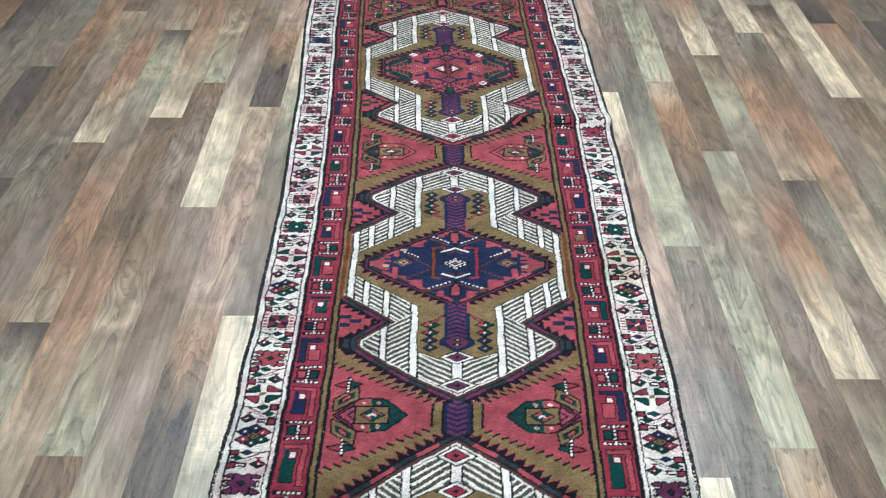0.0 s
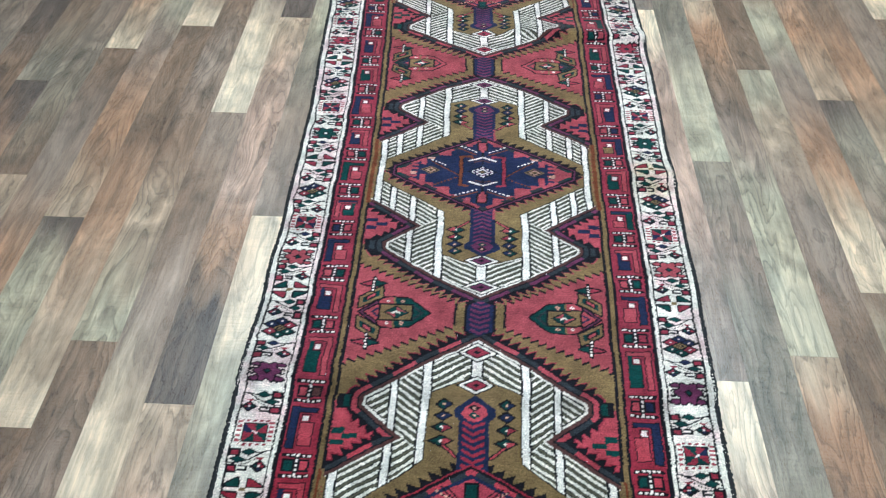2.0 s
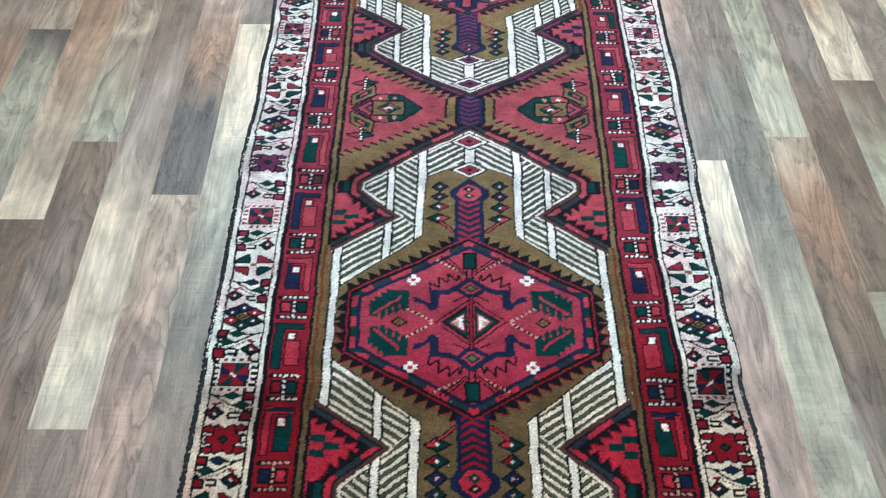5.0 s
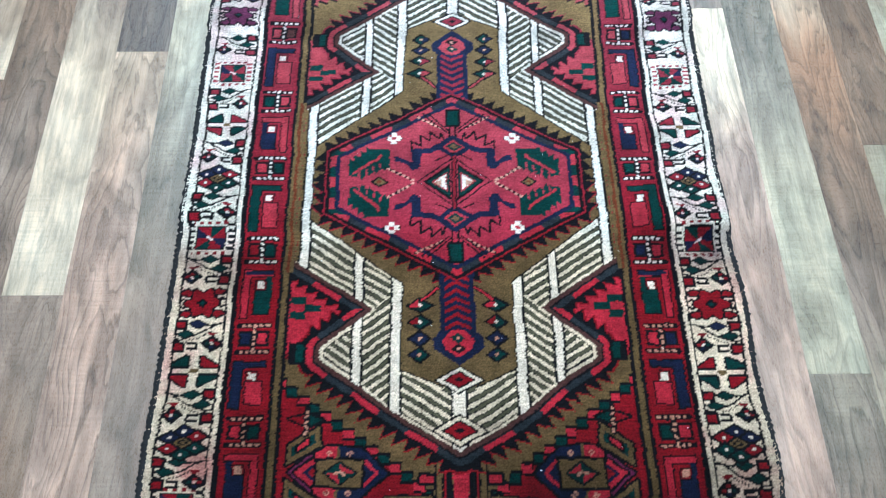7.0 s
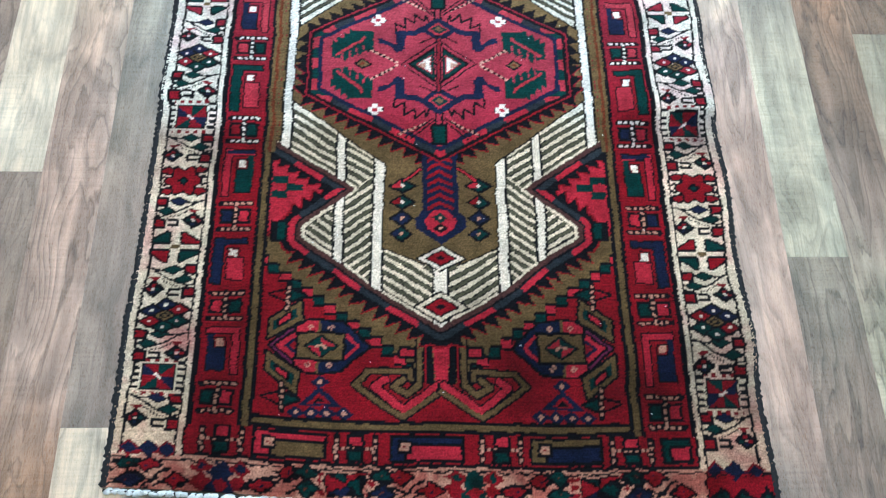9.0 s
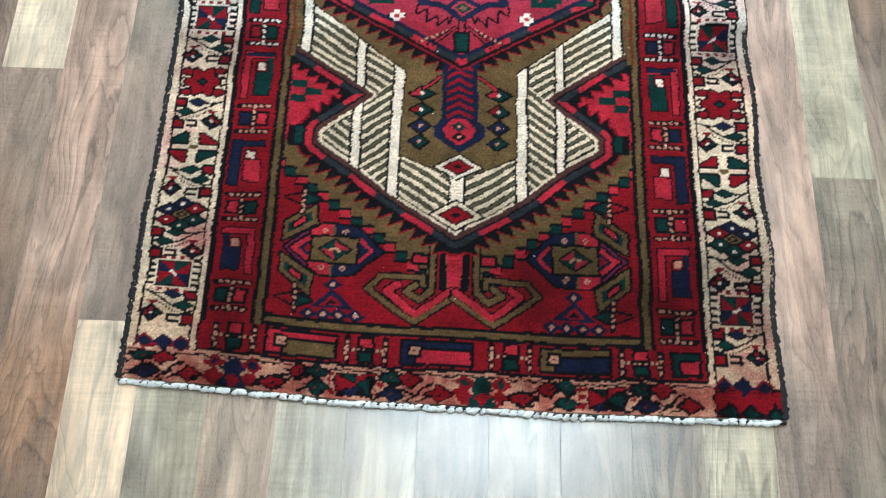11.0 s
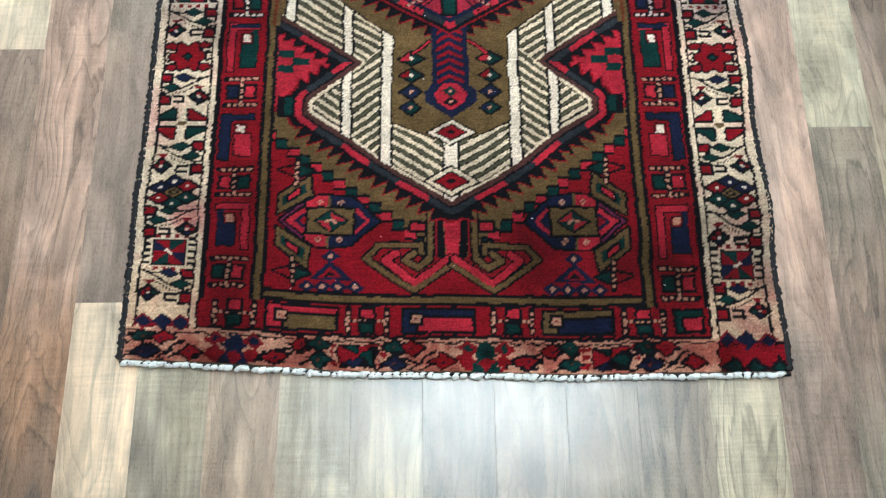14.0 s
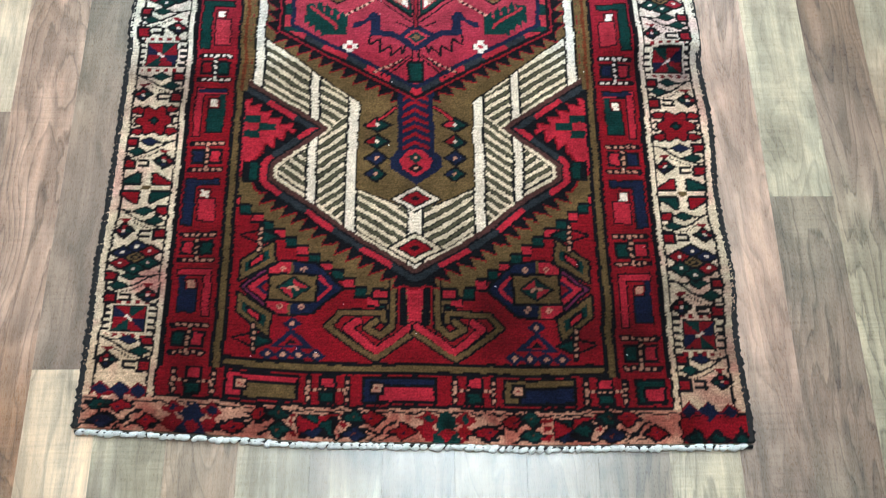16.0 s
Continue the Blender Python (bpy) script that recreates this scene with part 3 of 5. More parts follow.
def paint_red_centre(m, k):
    c, f = m["mid"], (m["hexa"] / 0.217)
    mo = Motif(0, c, 0.1, 0.2)
    mo.y = mo.y / f
    for y in (-1, 1):
        mo.rect(0, y * 0.156, 0.021, 0.036, GREEN, BLACK)
        for x in (-0.006, 0.006):
            mo.stroke([(x, y * 0.10), (x, y * 0.134)], 0.004, BLACK)
        mo.diamond(0, y * 0.083, 0.040, 0.030, NAVY, NAVY, ROSE, GREEN, GREEN)
        mo.diamond(0, y * 0.083, 0.008, 0.007, KHAKI)
        mo.stroke([(-0.036, y * 0.050), (0, y * 0.068), (0.036, y * 0.050)], 0.0028, BLACK)
    mo.diamond(0, 0, 0.074, 0.058, BLACK)
    mo.diamond(0, 0, 0.070, 0.054, FIELD)
    for sx in (-1, 1):
        mo.poly([(sx * 0.007, -0.042), (sx * 0.007, 0.042), (sx * 0.060, 0)], BLACK)
        mo.poly([(sx * 0.009, -0.034), (sx * 0.009, 0.034), (sx * 0.054, 0)], GREEN)
        mo.poly([(sx * 0.013, -0.023), (sx * 0.013, 0.023), (sx * 0.044, 0)], ROSE)
        mo.poly([(sx * 0.015, -0.018), (sx * 0.015, 0.018), (sx * 0.040, 0)], WHITE)
        mo.poly([(sx * 0.024, -0.010), (sx * 0.024, 0.004), (sx * 0.040, 0)], SALMON)
    mo.stroke([(0, -0.06), (0, 0.06)], 0.0050, RED)
    for x in (-0.004, 0.004):
        mo.stroke([(x, -0.062), (x, 0.062)], 0.0028, BLACK)
    for su in (-1, 1):
        for sv in (-1, 1):
            mo = Motif(su * 0.12, c, 0.13, 0.19, su, sv)
            mo.x = mo.x + 0.12
            mo.y = mo.y / f
            # hooked beast
            mo.stroke([(0.012, 0.098), (0.030, 0.084), (0.046, 0.075), (0.076, 0.073)], 0.0125, NAVY)
            mo.poly([(0.064, 0.078), (0.084, 0.078), (0.083, 0.060), (0.080, 0.030), (0.066, 0.036)], NAVY)
            mo.poly([(0.070, 0.030), (0.082, 0.028), (0.094, 0.044), (0.116, 0.050), (0.115, 0.062), (0.104, 0.060), (0.088, 0.048), (0.074, 0.046)], NAVY)
            mo.stroke([(0.018, 0.102), (0.024, 0.117), (0.026, 0.104), (0.036, 0.112), (0.045, 0.122), (0.046, 0.101), (0.065, 0.113), (0.065, 0.087), (0.083, 0.098), (0.083, 0.080)], 0.0042, BLACK)
            # rosette cross
            mo.rect(0.118, 0.104, 0.033, 0.006, BLACK)
            mo.flower(0.118, 0.104, 0.0135, WHITE, ROSE)
            # green comb leaf
            mo.poly([(0.125, 0.077), (0.125, 0.034), (0.140, 0.031), (0.183, 0.010), (0.204, 0.014), (0.204, 0.042), (0.180, 0.064), (0.162, 0.077)], GREEN)
            for t in (0.134, 0.148, 0.162, 0.176):
                y1 = 0.036 - 0.5 * (t - 0.134)
                mo.poly([(t - 0.006, y1), (t + 0.002, y1 - 0.011), (t + 0.007, y1)], GREEN)
                mo.put((np.abs(mo.x - t - 0.008) < 0.002) & (np.abs(mo.y - y1 - 0.002) < 0.005), FIELD)
            for t in (0.166, 0.178, 0.190, 0.200):
                y0 = 0.074 - 0.82 * (t - 0.166)
                mo.poly([(t - 0.007, y0), (t + 0.006, y0 + 0.008), (t + 0.006, y0 - 0.010)], GREEN)
            mo.stroke([(0.143, 0.062), (0.146, 0.055), (0.194, 0.020)], 0.0058, ROSE if k == 0 else FIELD)
            # dotted lines
            mo.stroke([(0.080, 0.003), (0.130, 0.034)], 0.0050, SALMON, 0.0105, BLACK)
            mo.stroke([(0.024, 0.130), (0.073, 0.157)], 0.0048, SALMON, 0.0100, BLACK)
            mo.stroke([(0.008, 0.124), (0.052, 0.166)], 0.0030, BLACK)
            mo.stroke([(0.012, 0.120), (0.062, 0.164)], 0.0030, BLACK)
            mo.diamond(0.144, 0, 0.018, 0.013, BLACK, KHAKI, RUST)


def paint_blue_centre(m):
    c = m["mid"] + 0.006
    mo = Motif(-0.004, c, 0.25, 0.19)
    ax, ay = np.abs(mo.x), np.abs(mo.y)
    # stepped rose edge inside the diamond
    lim = (0.150 - np.floor(ax / 0.022) * 0.0150)
    deepen = np.where((np.floor(ax / 0.022) % 3) == 1, 0.022, 0.004)
    mo.put((mo.d == NAVY) & (ay > lim - deepen) & (ax > 0.03) & (ax < 0.17), FIELD)
    comb = (mo.d == NAVY) & (ax > 0.178 + 0.018 * ((mo.y / 0.016) % 1 > 0.5))
    mo.put(comb, FIELD)
    for sx in (-1, 1):
        side_dye = RUST if sx < 0 else RED
        mo.stroke([(sx * 0.059, -0.058), (sx * 0.059, 0.064)], 0.0125, BLACK)
        mo.stroke([(sx * 0.059, -0.056), (sx * 0.059, 0.062)], 0.0090, side_dye)
        mo.stroke([(sx * 0.062, 0.064), (sx * 0.030, 0.068), (sx * 0.028, 0.060)], 0.0085, side_dye)
        mo.stroke([(sx * 0.062, -0.058), (sx * 0.040, -0.062)], 0.0085, side_dye)
        mo.stroke([(sx * 0.066, -0.017), (sx * 0.140, 0.042)], 0.0055, BLACK)
        mo.stroke([(sx * 0.066, -0.017), (sx * 0.140, 0.042)], 0.0030, RUST)
        mo.stroke([(sx * 0.072, -0.030), (sx * 0.128, -0.062)], 0.0050, RUST, 0.010, NAVY)
        mo.diamond(sx * 0.142, 0.0, 0.027, 0.018, KHAKI, BLACK, SALMON, KHAKI, BLACK)
        for y in (-0.010, 0.010):
            mo.rect(sx * 0.142, y * 1.2, 0.006, 0.0040, MAUVE)
        mo.stroke([(sx * 0.140, 0.048), (sx * 0.100, 0.026)], 0.0044, WHITE, 0.0105, NAVY)
        mo.rect(sx * 0.143, 0.054, 0.017, 0.008, SALMON)
        mo.poly([(sx * 0.180, -0.021), (sx * 0.196, -0.021), (sx * 0.199, -0.008), (sx * 0.184, -0.008)], SALMON)
        mo.stroke([(sx * 0.062, 0.114), (sx * 0.014, 0.086)], 0.0044, WHITE, 0.0115, NAVY)
        mo.stroke([(sx * 0.072, -0.102), (sx * 0.016, -0.078)], 0.0044, WHITE, 0.0115, NAVY)
        mo.stroke([(sx * 0.070, 0.104), (sx * 0.018, 0.076)], 0.0042, RUST)
        mo.stroke([(sx * 0.080, -0.114), (sx * 0.014, -0.088)], 0.0042, RUST)
        for y, top in ((1, 0.064), (-1, 0.060)):
            mo.stroke([(0, y * top), (sx * 0.037, y * (top - 0.017))], 0.0085, BROWN)
            mo.stroke([(0, y * top), (sx * 0.036, y * (top - 0.016))], 0.0055, WHITE)
            mo.stroke([(0, y * (top - 0.014)), (sx * 0.020, y * (top - 0.022))], 0.0050, BROWN)
    mo.diamond(0, 0, 0.042, 0.026, BLACK, WHITE, MAUVE, WHITE, BLACK, KHAKI)
    on = (ax / 0.042 + ay / 0.026 < 0.86) & (ax / 0.042 + ay / 0.026 > 0.50) & ((ax / 0.011) % 1 > 0.55)
    mo.put(on, NAVY)
    for y, length in ((0.030, 0.016), (-0.030, 0.016)):
        mo.rect(0, y * 1.35, 0.0045, length, BLACK)
    for y in (-1, 1):
        mo.rect(0, y * 0.082, 0.008, 0.028, BLACK)
        mo.rect(0, y * 0.114, 0.021, 0.032, FIELD, BLACK)
        mo.rect(0, y * 0.094, 0.010, 0.012, FIELD)


def paint_leaf_group(cv, sv, accent, inner, outer, ground):
    """Side motif of a field triangle: boxed diamond between two arrow heads, two leaves and barbed stems."""
    for su in (-1, 1):
        mo = Motif(su * 0.2, cv, 0.11, 0.13, su, sv)
        mo.x = mo.x + 0.2
        # outer arrow head in nested chevrons
        mo.poly([(0.281, 0), (0.232, 0.040), (0.232, -0.040)], MAUVE if outer == ROSE else outer, BLACK)
        mo.poly([(0.270, 0), (0.230, 0.031), (0.230, -0.031)], ROSE if outer != GREEN else TEAL, BLACK)
        mo.poly([(0.257, 0), (0.230, 0.021), (0.230, -0.021)], ground)
        mo.stroke([(0.236, 0.013), (0.253, 0), (0.236, -0.013)], 0.0048, NAVY)
        # inner arrow head
        mo.poly([(0.118, 0), (0.164, 0.042), (0.198, 0.046), (0.198, -0.046), (0.164, -0.042)], inner, BLACK)
        mo.stroke([(0.157, 0.021), (0.136, 0), (0.157, -0.021)], 0.0060, ROSE if inner == NAVY else TEAL)
        mo.poly([(0.160, 0.012), (0.146, 0), (0.160, -0.012)], inner)
        for y in (-1, 1):
            mo.poly([(0.202, y * 0.022), (0.202, y * 0.046), (0.222, y * 0.044), (0.236, y * 0.034), (0.236, y * 0.022)], ROSE if outer != GREEN else accent, BLACK)
            mo.flower(0.215, y * 0.033, 0.0048, WHITE if cv > 0.5 else SALMON, RED)
            mo.flower(0.181, y * 0.033, 0.0052, SALMON, MAUVE)
            mo.rect(0.200, y * 0.034, 0.0045, 0.026, KHAKI)
        mo.rect(0.1965, 0, 0.072, 0.043, KHAKI, BLACK)
        q = np.abs(mo.x - 0.1955) / 0.027 + np.abs(mo.y) / 0.0185
        mo.put(q < 1.12, BLACK)
        mo.put(q < 0.95, GREEN)
        mo.put((q < 0.88) & ((mo.x - 0.1955) * mo.y < -0.00001), accent)
        mo.stroke([(0.188, -0.003), (0.195, 0.002), (0.203, -0.001)], 0.0046, SALMON if cv < 0.5 else WHITE)
        for y in (-1, 1):
            mo.poly([(0.284, y * 0.012), (0.284, y * 0.047), (0.234, y * 0.082), (0.229, y * 0.047)], KHAKI, BLACK)
            mo.poly([(0.277, y * 0.026), (0.277, y * 0.044), (0.240, y * 0.069), (0.237, y * 0.051)], GREEN)
            mo.poly([(0.267, y * 0.038), (0.266, y * 0.047), (0.249, y * 0.058), (0.249, y * 0.050)], ROSE, BLACK)
            mo.poly([(0.286, y * 0.092), (0.260, y * 0.084), (0.260, y * 0.101)], RED, BLACK)
            mo.poly([(0.228, y * 0.092), (0.252, y * 0.082), (0.252, y * 0.101)], GREEN, BLACK)
            mo.stroke([(0.256, y * 0.066), (0.256, y * 0.112)], 0.0100, BLACK)
            mo.stroke([(0.256, y * 0.068), (0.256, y * 0.110)], 0.0050, SALMON if cv < 0.5 else WHITE, 0.0090, BLACK)


def paint_gap(lo, hi):
    """Field between two medallions: khaki ground, stepped red triangles, chevron column."""
    vm = (lo + hi) / 2 + 0.009
    w = window(-FIELD_A, FIELD_A, vm - 0.34, vm + 0.34)
    a, v, dye = A[w], V[w], DYE[w]
    y = np.abs(v - vm)
    sel = (a < FIELD_A)
    dye[sel & (y < 0.075 + a * 0.98)] = KHAKI
    f = 0.046 + (a - 0.061) * 0.50 - 0.0175 * (((a - 0.061) / 0.0190) % 1)
    edge = 0.060
    dye[(a > edge - 0.006) & (a < FIELD_A) & (y < f + 0.0058)] = BLACK
    dye[(a > edge) & (a < 0.297) & (y < f)] = FIELD
    col = (a < 0.036) & (y < 0.09)
    dye[col] = BLACK
    dye[col & (a < 0.030)] = NAVY
    dye[col & (a < 0.022) & (((v - a * 0.5) / 0.016) % 1 < 0.5)] = MAUVE
    if vm > 2:
        paint_leaf_group(vm, 1, ROSE, ROSE, GREEN, FIELD)
    else:
        paint_leaf_group(vm, 1, ROSE, GREEN, ROSE, FIELD)


# one repeat of the end border: step along it, height, kind, dye
END_ROW = [(0, -0.004, "three", NAVY), (0.063, -0.011, "bud", RED), (0.086, -0.006, "twig", BLACK), (0.103, 0.008, "bud", RED), (0.131, 0.010, "bud", GREEN), (0.131, -0.014, "bud", GREEN),
           (0.192, -0.005, "wheel", GREEN), (0.248, 0.009, "bud", GREEN), (0.277, 0.009, "bud", RED), (0.250, -0.016, "bud", NAVY), (0.288, -0.012, "twig", BLACK), (0.320, -0.013, "bud", RED)]


def paint_end(flip):
    """End panel with hooked horns below the last medallion; flip mirrors it for the far end."""
    vv = (3.790 - V) if flip else V
    i = np.where((vv[:, 0] < 0.45))[0]
    rows = slice(i.min(), i.max() + 1)
    a, v, u, dye, reg = A[rows], vv[rows], U[rows], DYE[rows], REGION[rows]
    ground = RED if not flip else FIELD
    fld = a < FIELD_A
    nstep = np.floor(a / 0.0195)
    line = 0.190 + (nstep * 0.0195 + 0.0098 - 0.052) * 0.760
    dye[fld & (v < 0.36 + a * 0.2)] = KHAKI
    off_a = np.abs(a - nstep * 0.0195 - 0.0098)
    dye[fld & (v < line + 0.005) & (a > 0.046)] = BLACK
    red = fld & (v < line) & (a > 0.050)
    dye[red & (v > line - 0.017)] = BLACK
    sq = red & (v > line - 0.0125) & (off_a < 0.0085)
    dye[sq & (nstep % 2 < 0.5)] = GREEN
    dye[sq & (nstep % 2 > 0.5)] = ROSE
    dye[red & (v <= line - 0.017)] = ground
    dye[fld & (v < 0.16)] = ground
    # stem and horns
    sy = -1 if flip else 1
    base = 3.790 if flip else 0.0
    for su in (-1, 1):
        mo = Motif(su * 0.08, base + sy * 0.17, 0.09, 0.10, su, sy)
        mo.x, mo.y = mo.x + 0.08, mo.y + 0.17
        mo.poly([(0.0, 0.262), (0.016, 0.248), (0.012, 0.190), (0.009, 0.150), (0.0, 0.142)], ROSE)
        mo.stroke([(0.030, 0.246), (0.021, 0.228), (0.017, 0.162)], 0.0125, BLACK)
        mo.stroke([(0.028, 0.240), (0.028, 0.158)], 0.006, ground)
        outer = [(0.0, 0.144), (0.064, 0.103), (0.139, 0.154), (0.119, 0.176), (0.052, 0.178), (0.050, 0.164)]
        inner = [(0.036, 0.252), (0.036, 0.156), (0.056, 0.140), (0.078, 0.153), (0.062, 0.164)]
        ember = [(0.004, 0.155), (0.062, 0.115), (0.108, 0.152), (0.092, 0.163)]
        for line, wide in ((outer, 0.0145), (inner, 0.0160), (ember, 0.0165)):
            mo.stroke(line, wide, BLACK)
        mo.stroke(ember, 0.0110, ROSE)
        mo.stroke(outer, 0.0078, KHAKI)
        mo.stroke(inner, 0.0090, KHAKI)
        mo.rect(0.0555, 0.2085, 0.021, 0.011, ROSE, BLACK)
        # small pyramid of buds
        mo = Motif(su * 0.195, base + sy * 0.125, 0.09, 0.05, su, sy)
        mo.poly([(-0.036, -0.009), (0.034, -0.009), (0, 0.024)], NAVY)
        mo.poly([(-0.019, -0.005), (0.018, -0.005), (0, 0.013)], RED)
        mo.poly([(-0.009, -0.003), (0.009, -0.003), (0, 0.006)], BLACK)
        for x, y in ((0, 0.031), (-0.039, -0.020), (-0.013, -0.021), (0.012, -0.021), (0.038, -0.020)):
            mo.diamond(x, y, 0.0155, 0.0115, NAVY, NAVY, MAUVE)
            mo.diamond(x, y, 0.0055, 0.0048, SALMON)
    paint_leaf_group(base + sy * 0.218, sy, ROSE, NAVY, ROSE, ground)
    # khaki line, guard band and pale end border
    dye[(a < 0.325) & (v < 0.096)] = BLACK
    dye[(a < 0.315) & (v < 0.0905)] = KHAKI
    dye[(a < 0.310) & (v < 0.0815)] = BLACK
    dye[(a < 0.396) & (v < 0.0755)] = RED
    reg[(a < 0.396) & (v < 0.078)] = 4
    cells = ((-0.343, 0), (-0.238, 1), (-0.135, 0), (-0.024, 2), (0.091, 0), (0.195, 3), (0.298, 0), (0.368, 4))
    for cu, kind in cells:
        mo = Motif(cu, base + sy * 0.052, 0.07, 0.028, 1, sy)
        if kind == 0:
            for x in (-0.030, 0.030):
                mo.stroke([(x, -0.018), (x, 0.018)], 0.011, BLACK)
                mo.stroke([(x, -0.017), (x, 0.017)], 0.005, SALMON, 0.009, BLACK)
            mo.stroke([(-0.03, 0), (0.03, 0)], 0.005, SALMON, 0.009, BLACK)
            mo.rect(0, 0.012, 0.018, 0.013, ROSE, BLACK)
            mo.rect(0, -0.012, 0.018, 0.012, GREEN, BLACK)
        elif kind == 4:
            mo.rect(0.0, 0, 0.040, 0.032, GREEN, BLACK)
            mo.rect(0.006, -0.005, 0.027, 0.020, ROSE, BLACK)
        else:
            ring, fill = ((0, 0), (ROSE, KHAKI), (NAVY, ROSE), (KHAKI, NAVY))[kind]
            mo.rect(0, 0, 0.108, 0.034, ring, BLACK)
            mo.rect(0.012, -0.006, 0.082, 0.020, fill, BLACK)
            mo.rect(-0.033, 0.002, 0.0145, 0.012, SALMON, BLACK)
            mo.rect(-0.033, 0.002, 0.005, 0.004, RED)
    dye[(v < 0.0285) & (a < 0.402)] = BLACK
    dye[(v < 0.0225)] = SALMON
    dye[(v < 0.0190) & (v > 0.0160)] = BLACK
    reg[v < 0.0225] = 7 if not flip else 8
    for turn, start in enumerate((-0.731, -0.341, 0.049, 0.439)):
        petal = NAVY if turn % 2 else GREEN
        for off, dy, kind, c in END_ROW:
            cu = start + off
            if abs(cu) > 0.500 or (not flip and cu > 0.390):
                continue
            mo = Motif(cu, base + sy * dy, 0.045, 0.032, 1, sy)
            if kind == "three":
                for sx in (-1, 1):
                    mo.diamond(sx * 0.029, 0.012, 0.020, 0.012, RED, petal)
                    mo.diamond(sx * 0.030, -0.009, 0.020, 0.014, RED)
                    mo.stroke([(sx * 0.012, -0.024), (sx * 0.030, -0.016)], 0.006, RED)
                mo.diamond(0, 0.004, 0.018, 0.022, petal)
                mo.poly([(-0.006, 0.004), (0.006, 0.004), (0.026, -0.026), (-0.026, -0.026)], petal)
                mo.diamond(0, -0.012, 0.012, 0.010, RED)
            elif kind == "wheel":
                mo.rect(0, 0, 0.062, 0.036, BLACK)
                mo.poly([(-0.028, 0.015), (0.0, 0.0), (-0.028, -0.015)], RED)
                mo.poly([(0.0, 0.0), (0.028, 0.016), (0.004, 0.016)], RED)
                mo.poly([(0.0, 0.0), (0.026, -0.015), (0.026, 0.006)], c)
                mo.poly([(0.0, 0.0), (-0.024, -0.016), (0.002, -0.016)], NAVY)
                mo.poly([(0.0, 0.002), (-0.018, 0.016), (-0.002, 0.016)], GREEN)
                for sx in (-1, 1):
                    for y in (-0.012, 0.002, 0.015):
                        mo.diamond(sx * 0.039, y, 0.0075, 0.0055, RED)
            elif kind == "twig":
                mo.stroke([(-0.026, 0.006), (-0.006, -0.002), (0.014, 0.012), (0.024, 0.016)], 0.0042, BLACK)
                mo.stroke([(-0.018, -0.012), (0.004, 0.000)], 0.0036, BLACK)
                mo.stroke([(-0.022, -0.018), (-0.008, -0.014)], 0.0040, BLACK)
            else:
                mo.diamond(0, 0, 0.025, 0.0150, BLACK)
                mo.rect(0, 0, 0.024, 0.0160, BLACK)
                mo.diamond(0, 0, 0.0175, 0.0110, c)
                mo.rect(0, 0, 0.015, 0.0100, c)
                mo.stroke([(-0.030, -0.010), (-0.016, -0.004)], 0.0045, BLACK)
                mo.rect(0, 0, 0.0045, 0.004, RUST if c != RED else NAVY)
    mo = Motif(0.465, base - sy * 0.004, 0.055, 0.03, 1, sy)
    if not flip:
        mo.rect(0, -0.004, 0.105, 0.040, RED, BLACK)
        for x in (-0.034, 0, 0.034):
            mo.diamond(x, -0.018, 0.019, 0.020, BLACK, GREEN)


# field, from the ends to the middle
for flip in (False, True):
    paint_end(flip)
END_DYE, END_REG = DYE.copy(), REGION.copy()
gaps = [(p["hi"], q["lo"]) for p, q in zip(MEDALLIONS, MEDALLIONS[1:])]
for lo, hi in gaps:
    paint_gap(lo, hi)
for k, m in enumerate(MEDALLIONS):
    paint_medallion(k, m)
for k in (0, 2):
    paint_red_centre(MEDALLIONS[k], k)
paint_blue_centre(MEDALLIONS[1])
for lo, hi in gaps:
    vm = (lo + hi) / 2
    w = window(-0.04, 0.04, lo - 0.012, hi + 0.012)
    a, v, dye = A[w], V[w], DYE[w]
    col = (a < 0.036) & (np.abs(v - vm) < (hi - lo) / 2 - 0.012 - a * 0.5)
    dye[col] = BLACK
    dye[col & (a < 0.030)] = NAVY
    dye[col & (a < 0.022) & (((v - a * 0.5) / 0.016) % 1 < 0.5)] = MAUVE

# side borders: khaki line, guard band with cells, ivory border
side = (V > 0.074) & (V < 3.716)
for lim, c in ((0.2985, BLACK), (0.3055, KHAKI), (0.3150, BLACK), (0.3215, RED), (0.3935, BLACK)):
    DYE[(A > lim) & side] = c
REGION[(A > 0.322) & (A < 0.398) & (V < 3.716) & (V > 0.03)] = 4
pale = (A > 0.399) & (V > 0.0225) & (V < 3.768)
DYE[pale] = IVORY
DYE[pale & (A < 0.4015 + 0.0015)] = BLACK
DYE[pale & (A > 0.411) & (A < 0.4145)] = BLACK
DYE[pale & (A > 0.4955 + 0.0035 * smooth_noise(U, V, 0.06, 9)) & (A < 0.500 + 0.0035 * smooth_noise(U, V, 0.06, 9))] = BLACK
REGION[pale & (U < 0)] = 5
REGION[pale & (U > 0)] = 6

for m in MEDALLIONS:
    beside = (np.abs(V - m["mid"]) < (m["side"] + 0.02) * (m["hi"] - m["lo"]) / 2 / UNIT) & (A > 0.2965) & (A < 0.3155)
    DYE[beside] = KHAKI
    DYE[beside & (A > (0.3035 if not m["blue"] else 0.2985)) & (A < 0.3095)] = RUST
GUARD_H = [0.120, 0.290, 0.458, 0.634, 0.815, 0.983, 1.167, 1.360, 1.530, 1.690, 1.840, 2.000, 2.155, 2.330, 2.494, 2.668, 2.839, 3.000, 3.160, 3.320, 3.480, 3.640]
